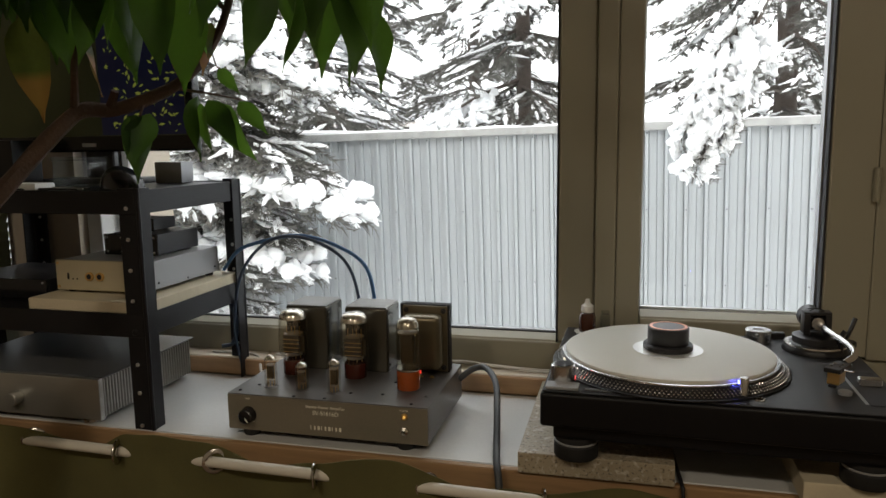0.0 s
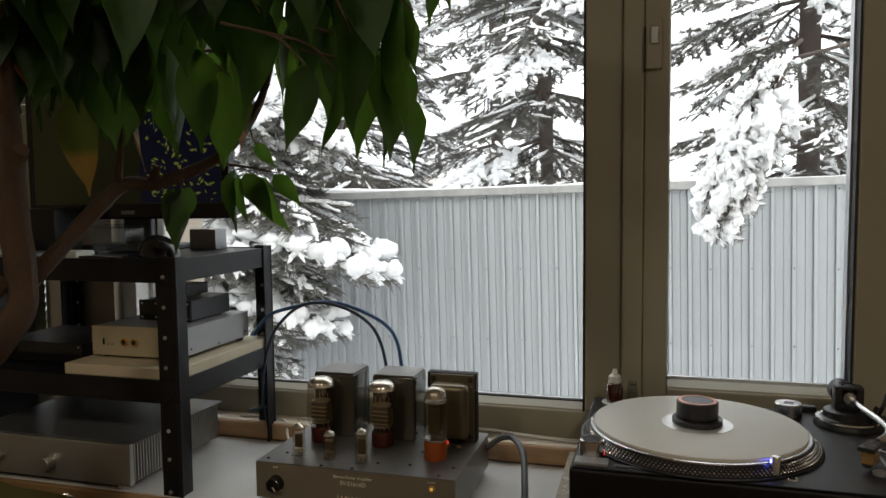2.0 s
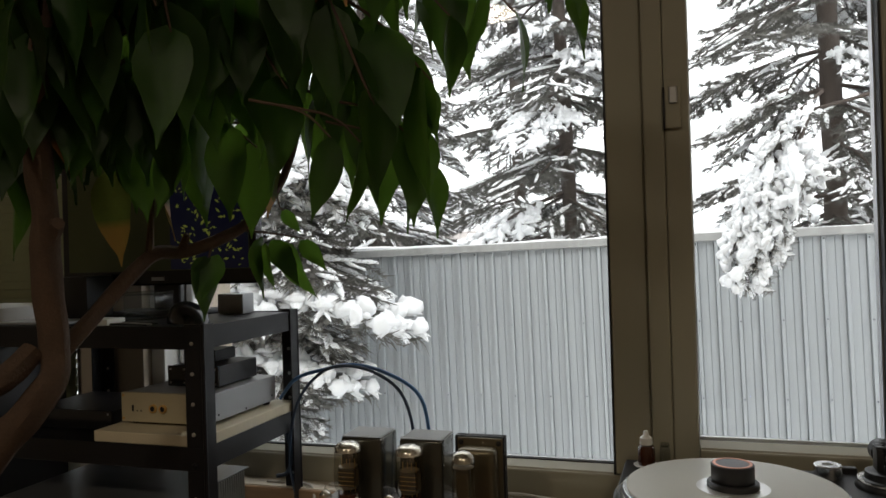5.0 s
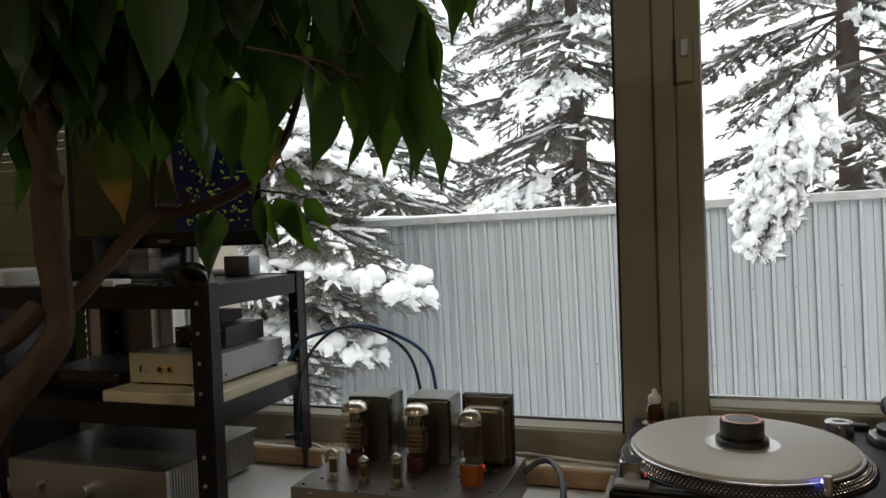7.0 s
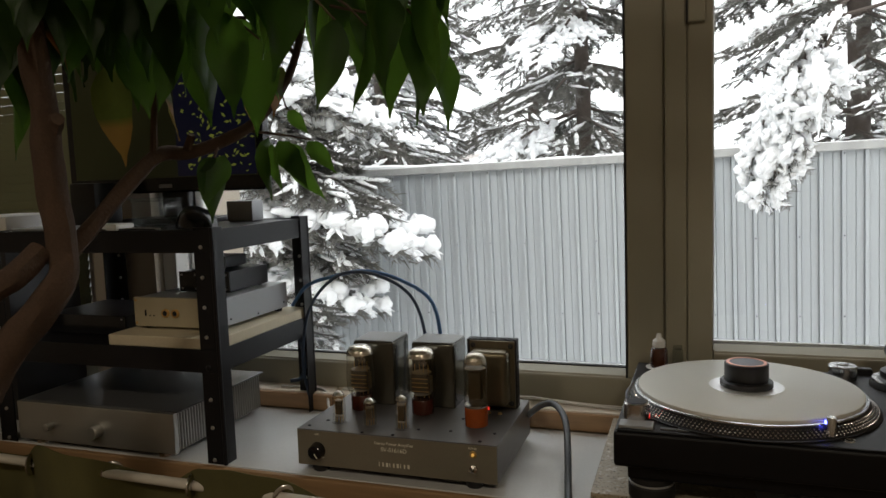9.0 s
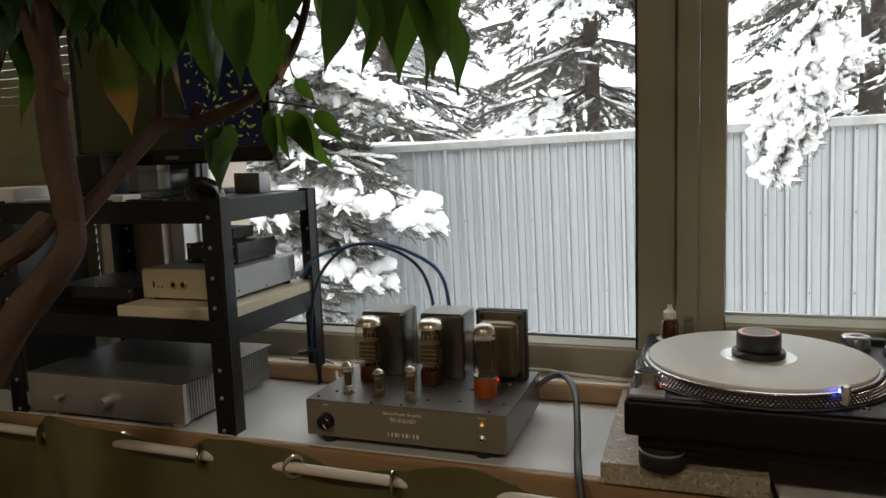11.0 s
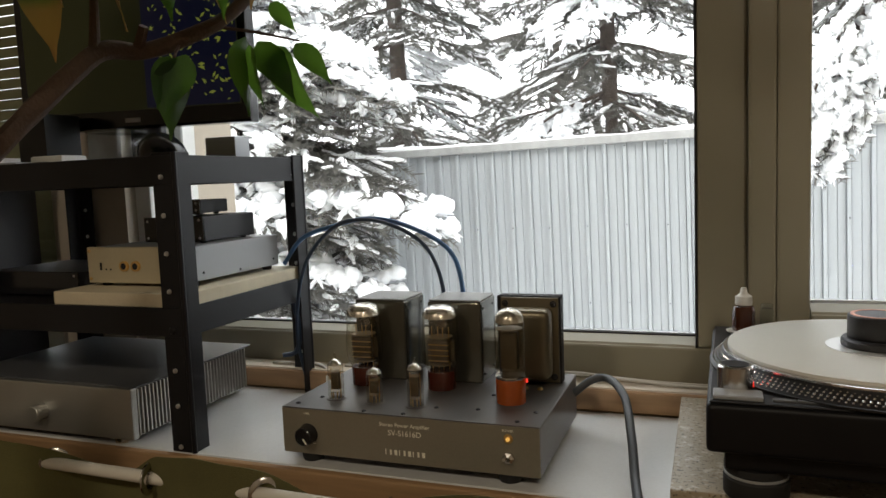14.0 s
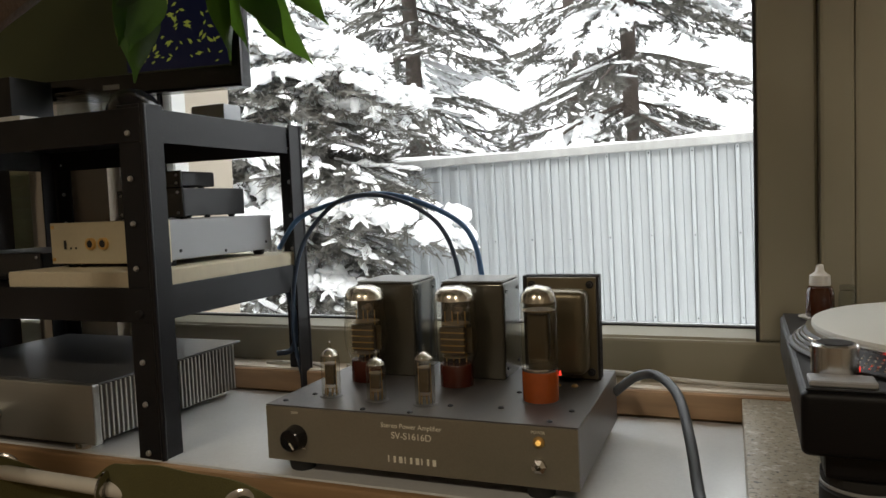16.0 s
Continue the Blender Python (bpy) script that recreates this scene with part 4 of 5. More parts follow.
back = [[cb.verts.new(v.co + Vector((0, 0.0016, 0))) for v in row] for row in grid]
for j in range(NZ):
    for i in range(NX):
        cb.faces.new((back[j][i], back[j][i + 1], back[j + 1][i + 1], back[j + 1][i]))
for i in range(NX):
    cb.faces.new((grid[0][i], grid[0][i + 1], back[0][i + 1], back[0][i]))
part("cloth", cb, "green_cloth", cu, smooth=True)
for k in range(-4, 13):
    x = X_E + k * PERIOD / 2
    if -1.55 < x < 1.1:
        s = 1 if k % 2 == 0 else -1
        part("eyelet", lathe([(0.0125, -0.0022), (0.0135, -0.0034), (0.0170, -0.0030), (0.0200, -0.0010), (0.0200, 0.0010), (0.0170, 0.0030), (0.0135, 0.0034), (0.0125, 0.0022), (0.0125, -0.0022)], 36, (x, 0.873 + 0.004 * s, rod_z(x)), pose(0, 0, 0, 90, 0, 38 if s > 0 else -74)), "chrome", cu, "worn steel eyelet", smooth=True)
rod = thing("curtain_rod", (0, 0, 0), "chipped white steel curtain rod along the worktop", "curtain rod")
part("tube", sweep([(-1.7, 0.873, rod_z(-1.7)), (-0.5, 0.873, rod_z(-0.5)), (1.15, 0.873, rod_z(1.15))], 0.0082, 20, 6), "rod", rod, smooth=True)
for x in (-1.69, 1.14):
    part("bracket", box(x - 0.008, x + 0.008, 0.873, 0.922, rod_z(x) - 0.012, rod_z(x) + 0.0, 0.001), "zinc", rod)

# ---- cables ----
def cable(name, pts, r, material, label, n=12):
    return tagged(part(name, sweep(pts, r, n, 10), material, smooth=True), label, "cable")


cable("mains_cable", [(-0.246, 1.150, 0.690), (-0.222, 1.160, 0.708), (-0.198, 1.155, 0.712), (-0.172, 1.105, 0.704), (-0.156, 1.03, 0.682), (-0.146, 0.97, 0.655), (-0.138, 0.925, 0.6475), (-0.131, 0.902, 0.632), (-0.128, 0.890, 0.60), (-0.122, 0.850, 0.46), (-0.12, 0.846, 0.2)], 0.0054, "cord", "thick grey power cord hanging over the worktop's edge")
cable("signal_cable", [(-0.715, 1.225, 0.66), (-0.722, 1.215, 0.74), (-0.700, 1.20, 0.835), (-0.665, 1.195, 0.893), (-0.610, 1.195, 0.930), (-0.540, 1.20, 0.926), (-0.478, 1.205, 0.888), (-0.452, 1.205, 0.820), (-0.448, 1.200, 0.72), (-0.45, 1.19, 0.66)], 0.0031, "dark_cord", "dark blue signal cable arching over the amplifier")
cable("signal_cable", [(-0.742, 1.22, 0.86), (-0.700, 1.21, 0.902), (-0.640, 1.205, 0.922), (-0.570, 1.205, 0.934), (-0.500, 1.21, 0.917), (-0.440, 1.21, 0.880), (-0.420, 1.205, 0.815), (-0.418, 1.20, 0.72), (-0.42, 1.19, 0.66)], 0.0036, "blue_cord", "blue signal cable arching over the amplifier")
cable("network_cable", [(-0.760, 1.225, 0.70), (-0.742, 1.24, 0.705), (-0.730, 1.236, 0.745), (-0.737, 1.225, 0.80), (-0.755, 1.22, 0.84)], 0.0042, "dark_cord", "dark network cable behind the rack")
cable("white_wire", [(-0.80, 1.255, 0.6788), (-0.70, 1.250, 0.6790), (-0.668, 1.215, 0.655), (-0.640, 1.190, 0.6430), (-0.58, 1.195, 0.6430), (-0.52, 1.19, 0.6430)], 0.0029, "white_cord", "white wire running down from the sill")
cable("white_wire", [(-0.66, 1.262, 0.6785), (-0.45, 1.250, 0.6785), (-0.28, 1.262, 0.688), (-0.20, 1.258, 0.684), (-0.10, 1.256, 0.679), (0.05, 1.262, 0.6785)], 0.0024, "white_cord", "white wire lying along the window sill")
cable("white_wire", [(-0.66, 1.272, 0.6785), (-0.42, 1.266, 0.681), (-0.26, 1.270, 0.684), (-0.12, 1.268, 0.679), (0.10, 1.270, 0.6785)], 0.0022, "white_cord", "white wire lying along the window sill")
cable("thin_black_cable", [(0.104, 1.10, 0.6425), (0.112, 0.98, 0.6425), (0.116, 0.925, 0.6425), (0.118, 0.912, 0.628), (0.118, 0.900, 0.56), (0.118, 0.85, 0.35)], 0.0028, "plastic", "thin black cord beside the granite slab")

# ---- on top of the rack ----
mo = thing("computer_mouse", (-0.800, 1.010, 1.0345), "black computer mouse on the rack's top shelf", "mouse", turn=62)
mb = bmesh.new()
bmesh.ops.create_uvsphere(mb, u_segments=28, v_segments=16, radius=1)
for v in mb.verts:
    x, y, z = v.co
    v.co = (0.031 * x * (1 - 0.12 * y), 0.055 * y, 0.0005 + 0.038 * max(0.0, z) ** 0.8 * (1 - 0.25 * y * y + 0.1 * y) if z > 0 else 0.0005)
part("shell", mb, "gloss_black", mo, smooth=True)
part("wheel", lathe([(0, -0.004), (0.008, -0.004), (0.008, 0.004), (0, 0.004)], 16, (0, 0.028, 0.027), pose(0, 0, 0, 0, 90)), "rubber", mo)

mon = thing("monitor", (-0.975, 1.150, 1.034), "black monitor with a leafy picture on its screen", "monitor", turn=8)
part("stand_base", box(-0.10, 0.10, -0.02, 0.07, 0, 0.012, 0.004, 2), "plastic", mon)
part("stand_neck", box(-0.03, 0.03, 0.030, 0.050, 0.012, 0.20, 0.003), "plastic", mon)
bez = part("bezel", box(-0.215, 0.215, 0.0, 0.030, 0.062, 0.345, 0.004, 2), "gloss_black", mon)
scr = part("screen", box(-0.200, 0.200, -0.0008, -0.0002, 0.092, 0.330), "screen", bez, "lit screen with dark blue and yellow-green leaves")
part("maker_mark", box(-0.014, 0.014, -0.0008, -0.0002, 0.072, 0.079), "grey_cover", bez)
rnd = random.Random(5)
spots = bmesh.new()
for k in range(150):
    x, z, s, a = rnd.uniform(0.045, 0.195), rnd.uniform(0.10, 0.325), rnd.uniform(0.003, 0.007), rnd.uniform(0, 6.3)
    q = [spots.verts.new((x + s * (c * math.cos(a) - d * math.sin(a)), -0.0014, z + s * (c * math.sin(a) + d * math.cos(a)))) for c, d in ((-1, 0), (0, -0.4), (1, 0), (0, 0.4))]
    spots.faces.new(q)
part("picture_night", box(0.030, 0.198, -0.0011, -0.0008, 0.094, 0.328), "screen_blue", scr, "dark blue part of the picture")
part("picture_leaves", spots, "screen_leaf", scr, "yellow-green leaves in the picture")

def plain_case(name, x0, x1, y0, y1, z1, material, label, cat, z0=1.0345, lid=None):
    t = thing(name, (0, 0, 0), label, cat)
    part("body", box(x0, x1, y0, y1, z0, z1, 0.003, 2), material, t, smooth=True)
    if lid:
        part("lid", box(x0 - 0.002, x1 + 0.002, y0 - 0.002, y1 + 0.002, z1 + 0.0003, z1 + 0.006, 0.0015), lid, t)
    return t


plain_case("plastic_tub", -0.975, -0.915, 1.05, 1.12, 1.082, "clear_plastic", "frosted plastic tub on the rack's top shelf", "tub", lid="clear_plastic")
plain_case("small_white_box", -0.985, -0.925, 0.955, 1.00, 1.046, "white_plastic", "flat white plastic box on the rack's top shelf", "box")
plain_case("silver_case", -0.860, -0.800, 1.185, 1.225, 1.075, "grey_cover", "silver card box at the back of the rack's top shelf", "box")
plain_case("black_speaker", -1.12, -1.06, 1.05, 1.12, 1.12, "plastic", "small black loudspeaker on the rack's top shelf", "loudspeaker")
plain_case("paper_pad", -1.18, -1.02, 0.960, 1.03, 1.0405, "grey_cover", "white paper pad on the rack's top shelf", "paper")
for i, y in enumerate((0.955, 0.97, 0.985)):
    cable("thin_cable", [(-1.05 + 0.05 * i, y + 0.05, 1.0365), (-0.98, y, 1.0365), (-0.90, y + 0.012, 1.0365), (-0.84, y - 0.004, 1.0365)], 0.0016, "white_cord" if i == 1 else "plastic", "thin cable lying on the rack's top shelf", 8)

# audio box farther back on the next shelf, and dark speaker by the window pillar
sp = thing("loudspeaker", (-1.55, 1.02, 0.640), "black loudspeaker with a mesh grille beside the rack", "loudspeaker")
part("cabinet", box(-0.11, 0.11, -0.08, 0.14, 0.0, 0.36, 0.004, 2), "plastic", sp)
part("grille", box(-0.10, 0.10, -0.086, -0.0805, 0.01, 0.35, 0.002), "rubber", sp)
pl_box = plain_case("white_player", -1.44, -1.27, 1.03, 1.20, 1.06, "white_plastic", "white player standing on a dark box", "player", z0=1.02)
plain_case("dark_box", -1.43, -1.28, 1.03, 1.21, 1.0195, "plastic", "tall dark box beside the rack", "box", z0=0.6402)

# ---- ficus beside the worktop ----
def leaf_mesh(seed, dry=False):
    """One drooping leaf with a drip tip, 1 long, folded a little along its midrib."""
    r = random.Random(seed)
    widths = (0.02, 0.15, 0.205, 0.215, 0.19, 0.145, 0.085, 0.03, 0.006)
    ys = (0.0, 0.10, 0.22, 0.36, 0.50, 0.63, 0.76, 0.88, 1.0)
    fold, bend, twist = r.uniform(0.15, 0.4), r.uniform(0.10, 0.45), r.uniform(-0.5, 0.5)
    verts, faces = [], []
    for w, y in zip(widths, ys):
        for s in (-1, -0.5, 0, 0.5, 1):
            x = w * s * r.uniform(0.94, 1.06)
            z = abs(s) * w * fold + bend * (y * y) * -0.35 + 0.012 * math.sin(9 * y + 2.4 * s)
            a = twist * y
            verts.append((x * math.cos(a) - z * math.sin(a), y * (1 - 0.1 * bend), x * math.sin(a) + z * math.cos(a)))
    for j in range(len(ys) - 1):
        for i in range(4):
            k = j * 5 + i
            faces.append((k, k + 1, k + 6, k + 5))
    me = bpy.data.meshes.new("leaf")
    me.from_pydata(verts, [], faces)
    me.materials.append(M["leaf_dry" if dry else "leaf"])
    me.shade_smooth()
    return me


LEAVES = [leaf_mesh(k) for k in range(6)]
DRY = leaf_mesh(11, True)
FX, FY = -0.985, 0.492
ficus = thing("ficus", (FX, FY, -0.08), "potted ficus with drooping green leaves and a forked brown trunk", "plant")
ficus_up = Matrix.Translation((-FX, -FY, 0.08))


GROW, CROWN = 1.58, Vector((0.0, 0.0, 1.075))  # the plant is laid out about this point, then grown and set in its place
grow = Matrix.Translation((0.041, -0.055, 1.112)) @ Matrix.Rotation(radians(0.8), 4, "Z") @ Matrix.Diagonal((GROW, GROW, GROW, 1)) @ Matrix.Translation(-CROWN)


def fpart(name, bm, material, label=""):
    bm.transform(ficus_up @ grow)
    return part(name, bm, material, ficus, label, smooth=True)


part("pot", lathe([(0, 0), (0.13, 0), (0.175, 0.28), (0.185, 0.285), (0.185, 0.31), (0.168, 0.31), (0.16, 0.27), (0, 0.27)], 36), "bakelite", ficus, smooth=True)
TRUNK = [(-0.655, 0.355, 0.44), (-0.65, 0.375, 0.60), (-0.62, 0.41, 0.78), (-0.565, 0.452, 0.915), (-0.528, 0.473, 0.971), (-0.518, 0.490, 0.998), (-0.519, 0.494, 1.026), (-0.520, 0.489, 1.07), (-0.511, 0.479, 1.127), (-0.502, 0.466, 1.172), (-0.488, 0.452, 1.230), (-0.46, 0.44, 1.32), (-0.45, 0.44, 1.45)]
BRANCH = [(-0.521, 0.500, 1.016), (-0.506, 0.534, 1.054), (-0.488, 0.579, 1.100), (-0.469, 0.607, 1.105), (-0.440, 0.629, 1.117), (-0.421, 0.649, 1.133), (-0.401, 0.671, 1.166), (-0.386, 0.681, 1.203), (-0.378, 0.689, 1.246)]
fpart("trunk", sweep(TRUNK, (0.0165, 0.009), 14, 7, 0.25), "bark_smooth")
fpart("branch", sweep(BRANCH, (0.0085, 0.0034), 12, 7, 0.25), "bark_smooth")
fpart("branch", sweep([(-0.60, 0.40, 0.86), (-0.585, 0.425, 0.955), (-0.553, 0.446, 0.989), (-0.536, 0.460, 1.003), (-0.530, 0.482, 1.022)], (0.013, 0.010), 12, 6, 0.25), "bark_smooth")
fpart("branch_stub", sweep([(-0.488, 0.579, 1.098), (-0.484, 0.578, 1.130), (-0.479, 0.575, 1.165)], (0.0045, 0.0022), 8, 4, 0.2), "bark_smooth")
fpart("branch_stub", sweep([(-0.515, 0.482, 1.115), (-0.500, 0.478, 1.128), (-0.492, 0.473, 1.131)], (0.008, 0.005), 8, 4, 0.3), "bark_smooth")
fpart("branch_stub", sweep([(-0.469, 0.604, 1.107), (-0.460, 0.601, 1.122)], (0.0045, 0.0035), 8, 4, 0.3), "bark_smooth")

leaf_count = 0


def hang(at, length, heading, droop, roll, dry=False, variant=0):
    """A leaf from its stalk's end: heading turns it about the upright, droop tips it below level."""
    global leaf_count
    ob = new("leaf", DRY if dry else LEAVES[variant % 6])
    ob.parent = ficus
    turn = Matrix.Rotation(radians(heading), 4, "Z") @ Matrix.Rotation(radians(-droop), 4, "X") @ Matrix.Rotation(radians(roll), 4, "Y")
    ob.matrix_local = ficus_up @ grow @ Matrix.Translation(at) @ turn @ Matrix.Diagonal((length, length, length, 1))
    if dry:
        ob["label"] = "leaf with a dry brown tip"
    leaf_count += 1
    return ob


rl = random.Random(21)


def whip(pts, step=0.021, size=(0.070, 0.095), r=(0.0026, 0.0009), start=0.15, droop=(62, 92), face=60):
    """A thin twig with leaves on alternate sides."""
    fpart("twig", sweep(pts, r, 7, 6, 0.1), "bark_smooth")
    line = curve_points(pts, 12)
    run = 0.0
    total = sum((b - a).length for a, b in zip(line, line[1:]))
    nxt, side = total * start, 1
    for a, b in zip(line, line[1:]):
        run += (b - a).length
        if run >= nxt:
            nxt += step * rl.uniform(0.7, 1.3)
            side = -side
            d = (b - a).normalized()
            out = Vector((d.y, -d.x, 0)) * side
            heading = math.degrees(math.atan2(out.y, out.x)) - 90 + rl.uniform(-face, face)
            hang(b + out * 0.004, rl.uniform(*size), heading, rl.uniform(*droop), rl.uniform(-40, 40), rl.random() < 0.04, rl.randrange(6))


TOP = (-0.488, 0.452, 1.230)
whip([TOP, (-0.40, 0.475, 1.290), (-0.30, 0.505, 1.290), (-0.235, 0.512, 1.235), (-0.205, 0.520, 1.205), (-0.178, 0.530, 1.196)])
whip([(-0.46, 0.44, 1.32), (-0.33, 0.45, 1.40), (-0.20, 0.465, 1.41), (-0.10, 0.475, 1.36), (-0.050, 0.482, 1.325)])
whip([(-0.46, 0.44, 1.32), (-0.36, 0.47, 1.37), (-0.26, 0.50, 1.37), (-0.19, 0.51, 1.33), (-0.145, 0.515, 1.295)])
whip([TOP, (-0.43, 0.50, 1.27), (-0.37, 0.535, 1.275), (-0.315, 0.545, 1.25), (-0.27, 0.545, 1.225)])
whip([TOP, (-0.45, 0.50, 1.25), (-0.42, 0.53, 1.25), (-0.385, 0.55, 1.225), (-0.35, 0.555, 1.195)])
whip([TOP, (-0.47, 0.49, 1.26), (-0.44, 0.51, 1.255), (-0.42, 0.525, 1.22), (-0.405, 0.53, 1.19)])
whip([TOP, (-0.50, 0.50, 1.27), (-0.49, 0.53, 1.26), (-0.475, 0.545, 1.225), (-0.465, 0.55, 1.20)])
whip([TOP, (-0.53, 0.48, 1.28), (-0.56, 0.50, 1.26), (-0.575, 0.51, 1.21), (-0.585, 0.51, 1.17)])
whip([TOP, (-0.52, 0.44, 1.27), (-0.56, 0.44, 1.25), (-0.59, 0.44, 1.20), (-0.60, 0.44, 1.16)])
whip([(-0.46, 0.44, 1.32), (-0.42, 0.42, 1.36), (-0.38, 0.41, 1.35), (-0.345, 0.405, 1.30), (-0.33, 0.40, 1.27)])
whip([(-0.46, 0.44, 1.32), (-0.47, 0.41, 1.37), (-0.46, 0.39, 1.36), (-0.44, 0.38, 1.31), (-0.43, 0.38, 1.28)])
whip([(-0.45, 0.44, 1.45), (-0.38, 0.50, 1.48), (-0.30, 0.54, 1.46), (-0.24, 0.56, 1.40), (-0.21, 0.57, 1.36)])
whip([(-0.45, 0.44, 1.45), (-0.42, 0.52, 1.48), (-0.39, 0.57, 1.45), (-0.37, 0.60, 1.38), (-0.355, 0.61, 1.33)])
whip([(-0.45, 0.44, 1.45), (-0.52, 0.48, 1.47), (-0.58, 0.50, 1.43), (-0.61, 0.51, 1.36), (-0.62, 0.51, 1.30)])
whip([(-0.378, 0.689, 1.246), (-0.365, 0.680, 1.285), (-0.335, 0.660, 1.290), (-0.31, 0.645, 1.265), (-0.29, 0.635, 1.235)], 0.026)
whip([(-0.386, 0.681, 1.203), (-0.41, 0.66, 1.235), (-0.445, 0.64, 1.235), (-0.47, 0.63, 1.205)], 0.024, start=0.35)
whip([(-0.38, 0.42, 1.36), (-0.30, 0.43, 1.38), (-0.22, 0.44, 1.36), (-0.17, 0.45, 1.31)], 0.024, start=0.3)
for k in range(16):  # the thick of the crown
    x0, y0, z0 = rl.uniform(-0.50, -0.40), rl.uniform(0.43, 0.50), rl.uniform(1.30, 1.46)
    x1, y1, z1 = -0.62 + 0.030 * k + rl.uniform(-0.02, 0.02), rl.uniform(0.40, 0.58), rl.uniform(1.20, 1.32)
    whip([(x0, y0, z0), (x0 * 0.6 + x1 * 0.4, y0 * 0.6 + y1 * 0.4, z0 + 0.03), (x0 * 0.2 + x1 * 0.8, y0 * 0.2 + y1 * 0.8, (z0 + z1) / 2 + 0.02), (x1, y1, z1)], 0.026, (0.078, 0.105), start=0.35)
for k in range(12):  # leaves hanging low round the trunk
    x0, y0, z0 = rl.uniform(-0.52, -0.47), rl.uniform(0.44, 0.49), rl.uniform(1.22, 1.32)
    x1, y1, z1 = -0.70 + 0.020 * k + rl.uniform(-0.02, 0.02), rl.uniform(0.44, 0.56), rl.uniform(1.17, 1.25)
    whip([(x0, y0, z0), (x0 * 0.6 + x1 * 0.4, y0 * 0.6 + y1 * 0.4, z0 + 0.02), (x0 * 0.2 + x1 * 0.8, y0 * 0.2 + y1 * 0.8, (z0 + z1) / 2 + 0.02), (x1, y1, z1)], 0.024, (0.072, 0.10), start=0.3)
# the twig low on the branch, with its few clear leaves
fpart("twig", sweep([(-0.426, 0.646, 1.126), (-0.401, 0.665, 1.122), (-0.375, 0.684, 1.116)], (0.0016, 0.0008), 7, 5), "bark_smooth")
fpart("twig", sweep([(-0.400, 0.672, 1.166), (-0.394, 0.669, 1.150), (-0.390, 0.670, 1.146)], 0.0009, 6, 4), "bark_smooth")
fpart("twig", sweep([(-0.446, 0.626, 1.115), (-0.444, 0.616, 1.104), (-0.443, 0.612, 1.099)], 0.0012, 6, 4), "bark_smooth")


def between(a, b, roll=0, variant=0, dry=False):
    """A leaf from stalk a to tip b."""
    d = Vector(b) - Vector(a)
    hang(a, d.length * 1.06, math.degrees(math.atan2(d.y, d.x)) - 90, -math.degrees(math.asin(d.z / d.length)), roll, dry, variant)


between((-0.411, 0.661, 1.119), (-0.414, 0.652, 1.056), 75, 0)
between((-0.402, 0.664, 1.115), (-0.372, 0.668, 1.068), 70, 1)
between((-0.393, 0.674, 1.112), (-0.366, 0.677, 1.049), 100, 2)
between((-0.378, 0.682, 1.114), (-0.350, 0.687, 1.082), 60, 3)
between((-0.392, 0.670, 1.146), (-0.373, 0.674, 1.122), 80, 4)
between((-0.447, 0.613, 1.100), (-0.454, 0.597, 1.060), 95, 5)
between((-0.442, 0.614, 1.099), (-0.449, 0.604, 1.037), 80, 0)
between((-0.436, 0.618, 1.101), (-0.448, 0.602, 1.055), 110, 1)
between((-0.408, 0.660, 1.112), (-0.400, 0.655, 1.062), 85, 3)
between((-0.395, 0.668, 1.190), (-0.405, 0.655, 1.140), 90, 2, True)
between((-0.420, 0.640, 1.185), (-0.418, 0.636, 1.128), 85, 0, True)
between((-0.470, 0.585, 1.195), (-0.468, 0.580, 1.118), 90, 1, True)
between((-0.500, 0.545, 1.185), (-0.495, 0.545, 1.095), 90, 4, True)

# the drooping leaves at the crown's edge, before the window
for k, (a, b) in enumerate((
        ((-0.284, 0.752, 1.265), (-0.273, 0.768, 1.174)), ((-0.258, 0.784, 1.258), (-0.245, 0.800, 1.167)), ((-0.266, 0.733, 1.286), (-0.262, 0.742, 1.242)),
        ((-0.256, 0.728, 1.321), (-0.241, 0.743, 1.280)), ((-0.332, 0.660, 1.279), (-0.357, 0.663, 1.188)), ((-0.311, 0.694, 1.277), (-0.325, 0.702, 1.184)),
        ((-0.130, 0.720, 1.412), (-0.118, 0.744, 1.331)), ((-0.073, 0.742, 1.440), (-0.051, 0.766, 1.367)), ((-0.201, 0.702, 1.412), (-0.203, 0.725, 1.325)),
        ((-0.235, 0.685, 1.430), (-0.219, 0.709, 1.371)), ((-0.245, 0.717, 1.350), (-0.229, 0.736, 1.279)), ((-0.170, 0.738, 1.458), (-0.202, 0.760, 1.362)))):
    inv = grow.inverted()
    between(inv @ Vector(a), inv @ Vector(b), 60 + 25 * (k % 3), k)
    fpart("twig", sweep([inv @ Vector(a), inv @ (Vector(a) + Vector((-0.03, -0.01, 0.03))), inv @ (Vector(a) + Vector((-0.085, -0.03, 0.045)))], (0.0008, 0.0012), 6, 4), "bark_smooth")

# ---- the yard ----
gb = bmesh.new()
G = 60
gv = []
for j in range(G + 1):
    row = []
    for i in range(G + 1):
        u, v = i / G * 2 - 1, j / G
        x, y = 400 * u * abs(u) ** 1.6, 1.6 + 600 * v ** 3
        h = -1.05 + 0.06 * noise.noise((x * 0.7, y * 0.7, 0)) + (0.9 * min(1.0, max(0.0, (y - 6) / 10)) if y > 6 else 0)
        row.append(gb.verts.new((x, y, h)))
    gv.append(row)
for j in range(G):
    for i in range(G):
        gb.faces.new((gv[j][i], gv[j][i + 1], gv[j + 1][i + 1], gv[j + 1][i]))
ground = tagged(part("ground", gb, "snow", smooth=True), kind="structure", label="deep fresh snow")

